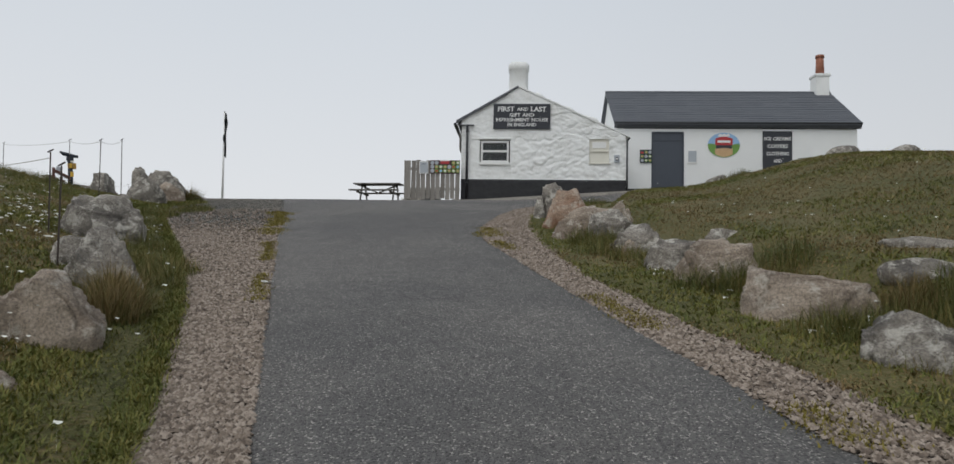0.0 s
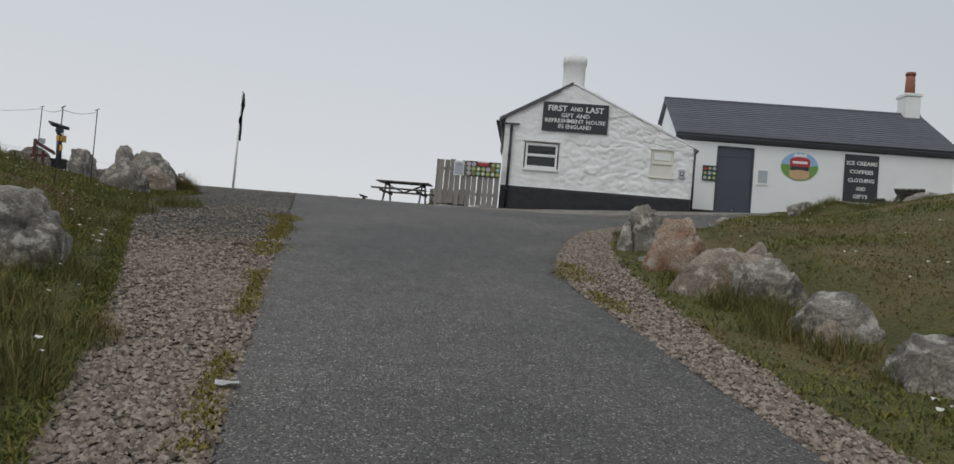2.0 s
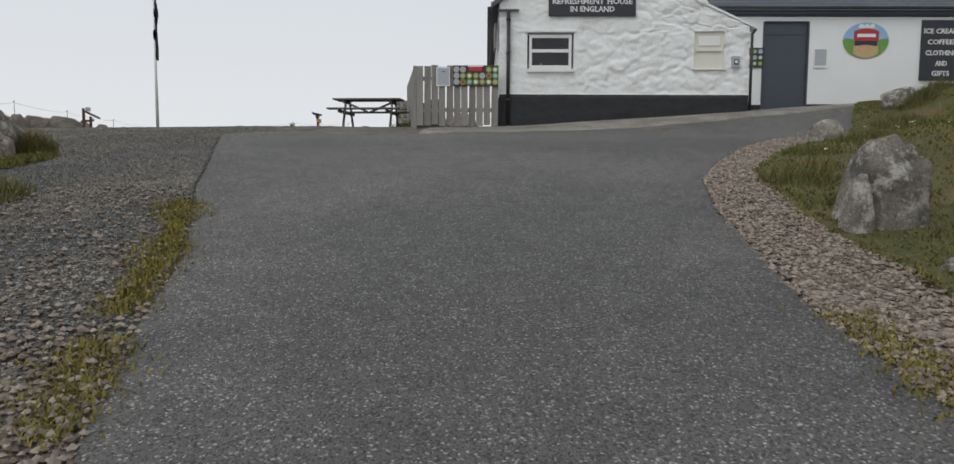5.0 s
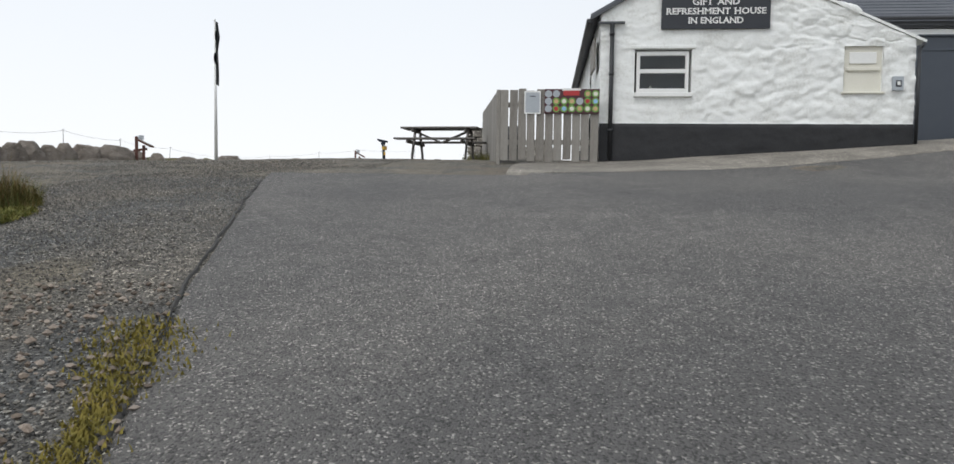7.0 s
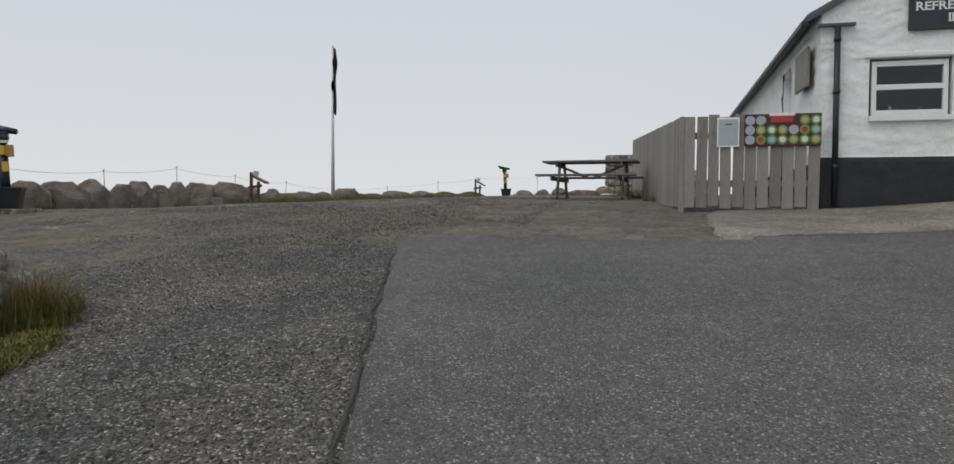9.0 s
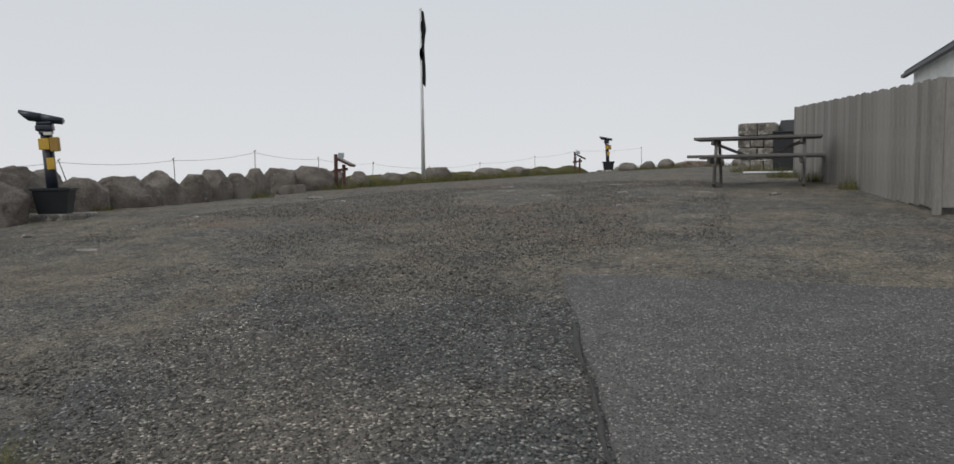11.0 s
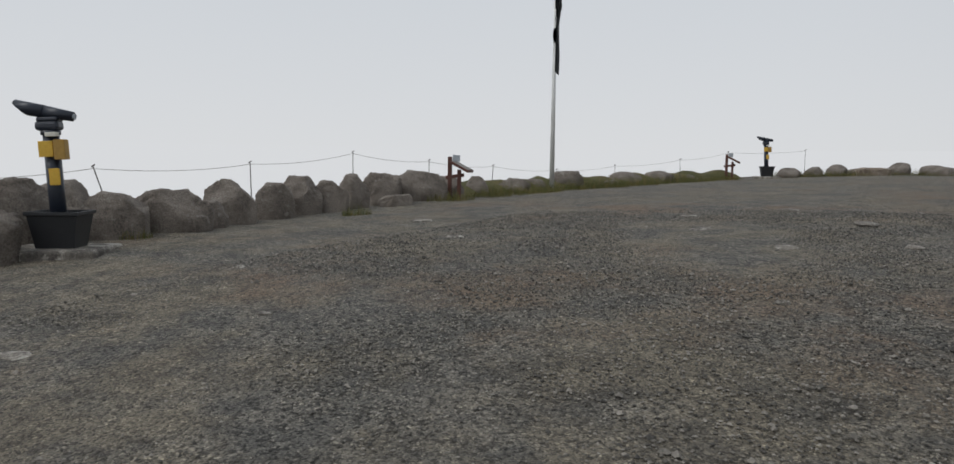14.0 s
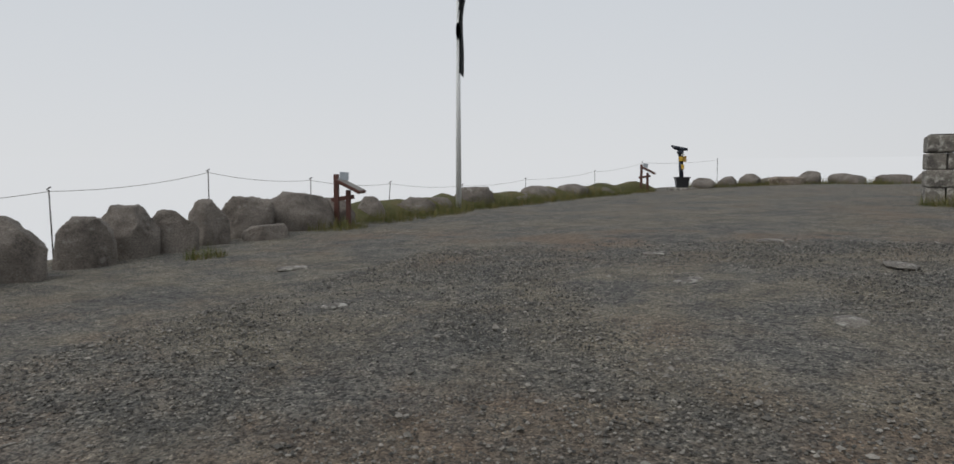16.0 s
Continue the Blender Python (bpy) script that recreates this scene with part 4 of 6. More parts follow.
BANK_R = "boulders along the right edge of the road"
for i, (x, y, w, d, top, rz, mt, cuts, lab) in enumerate((
        (0.40, 11.62, 0.50, 0.44, 1.73, -4, GRANITE, ((55, 0, 0.92), (160, 0, 0.79), (90, 35, 0.89)), "small upright grey granite boulder at the bank's foot"),
        (0.17, 11.45, 0.24, 0.24, 1.47, 40, GRANITE, (), "small pale boulder leaning on another"),
        (0.52, 10.05, 0.70, 0.60, 1.47, -8, PINK_GRANITE, ((150, 0, 0.74), (40, 0, 0.98), (80, 45, 0.76), (110, 10, 0.98)), "pinkish-orange lichened granite boulder in the grass bank"),
        (0.68, 8.75, 0.80, 0.62, 1.11, -8, BUFF_GRANITE, ((140, 0, 0.82), (75, 20, 0.90), (100, 50, 0.79)), "broad grey granite boulder in the grass bank"),
        (1.00, 8.30, 0.56, 0.52, 1.03, -10, GRANITE, ((45, 0, 0.84), (85, 30, 0.88)), "grey granite boulder beside a broader one"),
        (1.15, 7.28, 0.58, 0.54, 0.79, -10, GRANITE, ((40, 0, 0.86), (135, 0, 0.92), (80, 45, 0.78)), "rounded dark grey boulder in long grass"),
        (1.00, 7.03, 0.26, 0.22, 0.60, -10, BUFF_GRANITE, ((130, 0, 0.82), (60, 20, 0.92)), "small split rock against a larger boulder"),
        (1.29, 6.18, 0.54, 0.46, 0.585, -12, GRANITE, ((94, 10, 0.66), (0, 50, 0.70), (150, 0, 1.02)), "flat-topped grey boulder in the grass bank"),
        (1.47, 5.42, 0.68, 0.56, 0.56, -15, BUFF_GRANITE, ((142, 0, 0.78), (72, 0, 0.92), (20, 0, 0.96), (100, 60, 0.84)), "large pinkish-grey boulder in long grass"),
        (1.76, 4.20, 0.84, 0.58, 0.32, -20, BUFF_GRANITE, ((80, 0, 0.70), (172, 0, 0.84), (95, 55, 0.78), (40, 0, 1.07)), "long flat-topped granite boulder in the bank"),
        (1.97, 3.14, 0.56, 0.50, 0.085, -25, GRANITE, ((120, 0, 0.92), (60, 20, 0.92)), "pale rounded granite boulder in the bank"),
        (1.16, 9.40, 0.50, 0.3, 1.23, 10, BUFF_GRANITE, ((120, 0, 0.74), (60, 30, 0.90)), "low angular stone behind larger boulders"),
        (0.25, 10.62, 0.26, 0.2, 1.02, 0, GRANITE, (), "small flat stone in the moss"))):
    rock(x, y, w * 1.07, d * 1.1, 0.5, 11 + i, rz, mt, lab, BANK_R, 5 if y < 11 else 4, 0.60, 0.16, 0, 1.5, top + 0.012, cuts)
LAWN = "flat rocks breaking through the lawn"
for i, (x, y, w, d, h, rz) in enumerate(((2.60, 4.2, 0.56, 0.34, 0.17, -25), (3.08, 5.1, 0.70, 0.35, 0.17, -25), (1.92, 6.62, 0.40, 0.22, 0.17, -15), (1.55, 7.0, 0.3, 0.2, 0.1, 30), (6.3, 16.2, 0.7, 0.5, 0.32, 0), (7.2, 15.8, 1.0, 0.6, 0.36, 20), (8.4, 15.6, 0.9, 0.6, 0.3, 50), (3.35, 18.9, 0.55, 0.45, 0.36, 15), (3.0, 18.0, 0.4, 0.35, 0.2, 70), (5.95, 21.4, 0.70, 0.6, 0.42, 0))):
    rock(x, y, w, d, h, 41 + i, rz, GRANITE, "low granite rock breaking through the rough grass", LAWN, 4 if i < 4 else 3)
BANK_L = "boulders along the left verge"
for i, (x, y, w, d, top, rz, mt, cuts, lab) in enumerate((
        (-2.86, 2.92, 0.50, 0.55, 0.24, 40, BUFF_GRANITE, ((120, 0, 0.92), (50, 20, 0.84), (80, 60, 0.84)), "large lichened granite boulder on the grass verge"),
        (-3.42, 4.42, 0.52, 0.50, 0.56, 34, GRANITE, ((40, 0, 0.74), (140, 0, 0.88), (80, 45, 0.70)), "grey granite boulder leaning in the verge"),
        (-4.90, 6.90, 0.84, 0.72, 1.03, 32, GRANITE, ((30, 0, 0.98), (95, 20, 0.86), (150, 0, 0.96)), "broad grey granite boulder on the verge"),
        (-2.62, 2.10, 0.34, 0.32, -0.20, 40, BUFF_GRANITE, (), "low stone half buried in grass"),
        (-3.95, 4.95, 0.40, 0.36, 0.50, 40, GRANITE, (), "dark stone behind a leaning boulder"),
        (-7.93, 13.65, 0.74, 0.6, 1.96, 32, GRANITE, ((40, 0, 0.82), (130, 0, 0.86)), "dark grey boulder at the top of the verge"),
        (-9.03, 15.55, 0.42, 0.5, 2.48, 20, GRANITE, (), "small boulder behind a taller one"),
        (-8.27, 15.12, 1.08, 0.7, 2.32, 30, GRANITE, ((45, 0, 0.84), (140, 0, 0.92), (80, 50, 0.84)), "tall lichened boulder at the verge's end"),
        (-7.96, 14.70, 0.66, 0.50, 2.02, 30, BUFF_GRANITE, ((60, 0, 0.86), (130, 0, 0.86), (90, 55, 0.74)), "angular buff boulder beside a grass tuft"),
        (-10.2, 15.9, 0.5, 0.5, 2.36, 10, GRANITE, (), "low boulder on the end of the grass bank"))):
    rock(x, y, w * 1.06, d * 1.1, 0.5, 71 + i, rz, mt, lab, BANK_L, 5 if y < 8 or y > 14 else 4, 0.62, 0.14, 0, 1.5, top + 0.015, cuts)
CLIFF = "line of upright boulders along the cliff edge"
UPRIGHT = (
        (-13.7, 19.0, 0.80, 0.7, 2.55, 30, ()), (-14.75, 20.65, 0.92, 0.7, 2.74, 35, ((120, 0, 1.05), (50, 0, 1.05))),
        (-15.2, 21.42, 0.66, 0.6, 2.96, 35, ((110, 0, 1.06), (40, 0, 1.04))), (-15.35, 22.02, 0.64, 0.6, 2.92, 35, ((45, 0, 0.90), (120, 0, 1.06))),
        (-15.0, 22.38, 0.64, 0.6, 2.79, 35, ((50, 0, 0.92), (130, 0, 1.02))), (-15.1, 23.12, 0.98, 0.6, 2.80, 40, ((145, 0, 0.92), (90, 0, 0.92), (50, 0, 1.02))),
        (-15.1, 23.78, 0.42, 0.5, 2.63, 40, ((40, 0, 0.95),)), (-15.45, 24.45, 0.68, 0.55, 2.90, 40, ((55, 0, 0.80), (170, 0, 0.91))),
        (-15.72, 25.55, 0.60, 0.55, 2.83, 42, ((130, 0, 0.92), (50, 0, 1.06))), (-15.85, 26.30, 0.64, 0.55, 2.93, 40, ((45, 0, 0.98), (135, 0, 1.06))),
        (-15.68, 26.85, 0.58, 0.5, 2.85, 40, ((45, 0, 1.00), (135, 0, 1.00))), (-15.8, 27.62, 0.52, 0.5, 2.95, 40, ((50, 0, 0.92), (135, 0, 1.00))),
        (-15.95, 28.60, 0.78, 0.6, 2.97, 45, ((85, 0, 0.86), (150, 0, 1.00))), (-15.3, 28.25, 0.58, 0.4, 2.58, 40, ((95, 0, 0.76),)),
        (-15.6, 29.45, 1.02, 0.7, 3.02, 45, ((135, 0, 0.94), (80, 0, 0.94))), (-15.45, 30.35, 0.60, 0.6, 2.90, 45, ((50, 0, 0.95),)),
        (-15.5, 31.65, 0.52, 0.5, 2.88, 45, ((140, 0, 0.92), (50, 0, 1.00))), (-15.2, 33.0, 0.84, 0.6, 2.84, 50, ((135, 0, 1.00), (50, 0, 1.00))),
        (-15.15, 34.1, 0.50, 0.5, 2.80, 50, ()), (-15.1, 35.9, 1.05, 0.7, 3.0, 50, ((90, 0, 0.86), (40, 0, 1.00))))
for i, (x, y, w, d, top, rz, cuts) in enumerate(UPRIGHT):
    rock(x, y, w * 1.07, d, 0.5, 201 + i, rz, SEA_GRANITE, "weathered brown-grey granite boulder set upright at the edge", CLIFF, 5 if y < 29 else 4, 0.60, 0.12, 0.0, 0.85, top + 0.01, cuts)
for i, (x, y, w, d, h, rz) in enumerate((
        (-14.6, 37.6, 1.4, 0.9, 0.5, 100),
        (-14.3, 39.0, 1.2, 0.9, 0.6, 100), (-13.7, 40.6, 1.2, 0.8, 0.5, 110), (-13.1, 41.9, 0.9, 0.7, 0.42, 110), (-10.4, 46.0, 0.9, 0.7, 0.48, 120),
        (-9.6, 46.6, 0.8, 0.6, 0.62, 120), (-8.9, 47.2, 0.7, 0.6, 0.6, 120), (-8.0, 47.8, 0.9, 0.7, 0.5, 130), (-6.9, 48.4, 1.0, 0.8, 0.7, 140), (-5.6, 48.9, 1.3, 0.8, 0.5, 140), (-4.0, 49.3, 1.2, 0.8, 0.55, 150), (-2.6, 49.6, 1.4, 0.9, 0.7, 150))):
    rock(x, y, w * (1.06 + 0.3 * ((i * 7) % 5) / 4), d * 1.1, h * (0.66 + 0.26 * ((i * 3) % 7) / 6), 101 + i, rz + 23 * ((i * 5) % 4 - 1.5), SEA_GRANITE, "low weathered granite boulder at the grassy edge", CLIFF, 4 if y < 30 else 3, 0.80, 0.08, 0.0, 1.1)
rock(-17.2, 38.5, 0.7, 0.5, 1.6, 150, 20, GRANITE, "narrow standing stone beyond the edge", "", 3, 0.8, 0.3)

rock(-7.7, 47.2, 1.1, 0.8, 0.34, 160, 20, BUFF_GRANITE, "pale flat stone slab at the far edge", "", 3, 0.6)


def lip(name, y0, y1, inset, wide, high, label):
    """A low grassy swell that follows the cliff edge."""
    ys = np.arange(y0, y1, 0.25)
    verts, faces, nx = [], [], 9
    for y in ys:
        x0 = lerp_table(y, EDGE) + inset + ruffle(2.0, y, 0.8, 0.3)
        for i in range(nx):
            k = i / (nx - 1)
            x = x0 - wide * (1 - k)
            up = high * math.sin(math.pi * k) * (0.8 + 0.5 * noise.noise(Vector((x * 1.2, y * 1.2, 5.0))))
            verts.append((x, y, land(x, y) - 0.05 + up))
    for j in range(len(ys) - 1):
        for i in range(nx - 1):
            faces.append((j * nx + i, j * nx + i + 1, (j + 1) * nx + i + 1, (j + 1) * nx + i))
    return tagged(raw(name, verts, faces, TURF, True), label, "grass bank", kind="structure")


lip("edge_bank", 30.2, 44.5, 0.35, 1.6, 0.42, "low grassy swell among the boulders at the cliff edge")

# ---------------------------------------------------------------- picket fence
fence = thing("fence", 0, 0, 0, 0, "grey weathered close-boarded timber fence", "fence")
FX, FY = -3.76, 22.28
board_me = boxed(-0.071, 0.071, -0.011, 0.011, 0, 1.25, 0.004)
slat = part("slat", board_me, WOOD, fence)
slat.location = (-3.70, FY, 2.375)
for k in range(1, 11):
    o = slat.copy()
    scene.collection.objects.link(o)
    o.location = (-3.70 + 0.159 * k, FY + 0.004 * (k % 3), 2.375 + 0.012 * ((k * 7) % 5 - 2))
    o.rotation_euler = (0, radians(0.5 * ((k * 5) % 3 - 1)), 0)
for z in (2.66, 3.32):
    part("rail", boxed(-3.76, -2.03, FY + 0.014, FY + 0.06, z, z + 0.09, 0.006), WOOD, fence)
part("post", boxed(-3.84, -3.77, FY - 0.02, FY + 0.07, 2.3, 3.63, 0.008), WOOD, fence)
run = Vector((-4.66 - FX, 29.15 - FY, 0))
turn = math.degrees(math.atan2(run.y, run.x))
n_side = 48
for k in range(n_side):
    o = slat.copy()
    scene.collection.objects.link(o)
    u = (k + 0.5) / n_side
    o.location = (FX - 0.05 + run.x * u, FY + 0.02 + run.y * u, 2.37 + 0.15 * u + 0.006 * ((k * 7) % 5 - 2))
    o.rotation_euler = (0, 0, radians(turn))
    o.scale = (1.04, 1, 1 + 0.13 * u)
for z in (2.66, 3.32):
    bm = bmesh.new()
    plank(bm, (FX + 0.0, FY + 0.05, z), (FX + run.x, FY + run.y, z + 0.2), 0.04, 0.09)
    part("rail", bm, WOOD, fence)

price = thing("price_panel", -2.51, FY - 0.03, 3.42, 0, "dark panel with rows of round coloured ice-cream pictures", "menu panel")
part("panel", boxed(-0.48, 0.48, -0.012, 0.012, -0.215, 0.215, 0.004), MAROON, price)
part("header_plate", boxed(-0.15, 0.13, -0.018, -0.012, 0.10, 0.185, 0.003), RED, price)
part("header_plate", boxed(-0.17, 0.15, -0.016, -0.012, 0.187, 0.225, 0.003), LETTER_WHITE, price)
disc_mats = (GREEN, BLUE, TAN, CREAM, RED, GREY_BOX)


def disc(x, z, r, mat, parent, y=-0.016):
    bm = bmesh.new()
    tube(bm, (x, y, z), (x, y + 0.004, z), r, r, 18)
    dk = part("round_picture", bm, GREEN if mat is not GREY_BOX else GREY_BOX, parent)
    bm = bmesh.new()
    tube(bm, (x, y - 0.003, z), (x, y - 0.001, z), r * 0.62, r * 0.62, 14)
    part("scoop_picture", bm, mat, dk)


for r, z in enumerate((0.13, 0.0, -0.13)):
    for c in range(7):
        if r == 0 and c in (2, 3, 4):
            continue
        disc(-0.41 + 0.137 * c, z, 0.063, (TAN, CREAM, GREY_BOX, TAN, RED, CREAM, BLUE)[(c * 2 + r) % 7] if c else GREY_BOX, price)
notice = thing("notice_frame", -3.20, FY - 0.03, 3.40, 0, "grey-blue notice in a white frame on the fence", "notice")
part("frame", boxed(-0.145, 0.145, -0.012, 0.012, -0.20, 0.20, 0.004), FRAME_WHITE, notice)
part("sheet", boxed(-0.125, 0.125, -0.016, -0.012, -0.175, 0.175), GREY_BOX, notice)
part("printed_bar", boxed(-0.04, 0.05, -0.018, -0.016, 0.10, 0.115), SIGN_BLACK, notice)

menu2 = thing("price_panel", 4.50, HY - 0.03, 4.28, 0, "small dark panel with round coloured pictures by the door", "menu panel")
part("panel", boxed(-0.22, 0.22, -0.012, 0.02, -0.245, 0.245, 0.004), SIGN_BLACK, menu2)
for r in range(3):
    for c in range(3):
        if (r, c) != (0, 0):
            disc(-0.14 + 0.14 * c, 0.15 - 0.15 * r, 0.056, (CREAM, TAN, GREY_BOX)[(r + c) % 3], menu2)
part("header_plate", boxed(-0.20, -0.09, -0.018, -0.012, 0.10, 0.17), RED, menu2)
notice2 = thing("notice_frame", 6.16, HY - 0.02, 4.28, 0, "small framed notice on the white wall", "notice")
part("frame", boxed(-0.17, 0.17, -0.012, 0.02, -0.25, 0.25, 0.004), FRAME_WHITE, notice2)
part("sheet", boxed(-0.145, 0.145, -0.016, -0.012, -0.19, 0.21), GREY_BOX, notice2)

oval = thing("oval_sign", 7.285, HY - 0.015, 4.715, 0, "oval painted ice-cream sign in green, blue and red", "sign")


def oval_piece(name, fn, mat, y, label=""):
    """A flat piece of the oval between two curves z0(x) and z1(x)."""
    bm = bmesh.new()
    n = 28
    lo, hi = [], []
    for i in range(n + 1):
        x, a, b = fn(i / n)
        lo.append(bm.verts.new((x, y, a)))
        hi.append(bm.verts.new((x, y, b)))
    for i in range(n):
        bm.faces.new((lo[i], lo[i + 1], hi[i + 1], hi[i]))
    bmesh.ops.remove_doubles(bm, verts=bm.verts, dist=1e-5)
    bmesh.ops.solidify(bm, geom=bm.faces[:], thickness=-0.004)
    part(name, bm, mat, oval, label)


def ell(u, a=0.575, b=0.445):
    x = -a * math.cos(math.pi * u)
    return x, b * math.sqrt(max(0.0, 1 - (x / a) ** 2))


oval_piece("sky_field", lambda u: (ell(u)[0], min(0.02, ell(u)[1]), ell(u)[1]), BLUE, 0.0)
oval_piece("grass_field", lambda u: (ell(u)[0], -ell(u)[1], min(0.02, ell(u)[1]) + 0.03 * math.sin(u * 9) * (ell(u)[1] > 0.1)), GREEN, -0.003)
oval_piece("cone_picture", lambda u: ((u - 0.5) * 0.62, -0.43 + 0.10 * abs(2 * u - 1) ** 2, -0.04 - 0.10 * abs(2 * u - 1) ** 3), TAN, -0.008)
oval_piece("dark_band", lambda u: ((u - 0.5) * 0.56, -0.11 - 0.03 * abs(2 * u - 1), 0.0), SIGN_BLACK, -0.012)
oval_piece("red_band", lambda u: ((u - 0.5) * 0.62, -0.01, 0.22 + 0.08 * math.cos((u - 0.5) * 3)), RED, -0.016)
oval_piece("white_bar", lambda u: ((u - 0.5) * 0.46, 0.08, 0.16), LETTER_WHITE, -0.020)
oval_piece("white_crest", lambda u: ((u - 0.5) * 0.40, 0.30, 0.36 + 0.05 * abs(math.sin(u * 9))), LETTER_WHITE, -0.012)


# ---------------------------------------------------------------- picnic tables
def picnic_table(x, y, z, rz, label):
    """Table with two benches, its length along x."""
    t = thing("picnic_table", x, y, z, rz, label, "picnic table", "picnic tables")
    for k in range(5):
        part("top_board", boxed(-0.90, 0.90, -0.36 + k * 0.147, -0.36 + k * 0.147 + 0.135, 0.70, 0.74, 0.007), BENCH_WOOD, t)
    for s in (-1, 1):
        for k in range(2):
            y0 = s * 0.70 + (k - 1) * 0.135
            part("seat_board", boxed(-0.93, 0.93, y0, y0 + 0.125, 0.42, 0.46, 0.007), BENCH_WOOD, t)
    for x0 in (-0.62, 0.62):
        part("top_bearer", boxed(x0 - 0.022, x0 + 0.022, -0.34, 0.34, 0.62, 0.70, 0.005), BENCH_WOOD, t)
        part("seat_bearer", boxed(x0 - 0.022, x0 + 0.022, -0.80, 0.80, 0.34, 0.42, 0.005), BENCH_WOOD, t)
        for s in (-1, 1):
            bm = bmesh.new()
            plank(bm, (x0 + 0.045, s * 0.52, 0.0), (x0 + 0.045, s * 0.20, 0.70), 0.04, 0.095, 0.005)
            part("leg", bm, BENCH_WOOD, t)
        bm = bmesh.new()
        plank(bm, (x0, 0.0, 0.65), (0.03 * (1 if x0 > 0 else -1), 0.0, 0.40), 0.09, 0.045, 0.005)
        part("brace", bm, BENCH_WOOD, t)
    return t


picnic_table(-5.40, 26.15, land(-5.4, 26.15), -4, "grey weathered wooden picnic table on the trodden earth")
picnic_table(9.45, 22.9, land(9.45, 22.9) - 0.06, 61, "dark weathered picnic table in the grass before the white wall")

# ---------------------------------------------------------------- flagpole
pole = thing("flagpole", -14.9, 34.6, land(-14.9, 34.6), 0, "white flagpole with a black flag hanging limp", "flagpole")
H_POLE = 7.76 - land(-14.9, 34.6)
bm = bmesh.new()
tube(bm, (0, 0, -0.1), (0, 0, H_POLE), 0.065, 0.035, 18)
part("pole", bm, POLE_WHITE, pole, "white painted pole", True)
bm = bmesh.new()
tube(bm, (0, 0, H_POLE), (0, 0, H_POLE + 0.05), 0.05, 0.03, 14)
part("finial", bm, POLE_WHITE, pole)


def limp_flag(z0, z1):
    bm = bmesh.new()
    cols, rows = 14, 40
    g = []
    for j in range(rows + 1):
        v = j / rows
        z = z1 + (z0 - z1) * v
        wid = 0.07 + 0.09 * math.sin(min(1, v * 2.2) * math.pi / 2) * (1 - 0.35 * smooth01(0.25, 0.35, v)) + 0.012 * math.sin(v * 9)
        g.append([bm.verts.new((0.03 - 0.05 * smooth01(0.25, 0.5, v) + wid * i / cols, 0.05 * math.sin(i * 1.3 + v * 3.0), z - 0.12 * (i / cols) ** 2 * (v > 0.9))) for i in range(cols + 1)])
    for j in range(rows):
        for i in range(cols):
            bm.faces.new((g[j][i], g[j][i + 1], g[j + 1][i + 1], g[j + 1][i]))
    bmesh.ops.solidify(bm, geom=bm.faces[:], thickness=0.006)
    return bm


flag = part("flag", limp_flag(5.55 - land(-14.9, 34.6), H_POLE - 0.05), FLAG_MISTED, pole, "black flag hanging limp, mist painted into its colour, with a white emblem", True)
for (z0, z1, x0, x1) in ((6.25, 6.62, -0.03, 0.07), (7.05, 7.4, 0.02, 0.08)):
    bm = bmesh.new()
    a, b = z0 - land(-14.9, 34.6), z1 - land(-14.9, 34.6)
    vs = [bm.verts.new((x0 + (x1 - x0) * (0.5 + 0.5 * math.cos(2 * math.pi * k / 16)), -0.062, a + (b - a) * (0.5 + 0.5 * math.sin(2 * math.pi * k / 16)))) for k in range(16)]
    bm.faces.new(vs)
    bmesh.ops.solidify(bm, geom=bm.faces[:], thickness=0.003)
    part("emblem", bm, POLE_WHITE, flag, "white emblem")


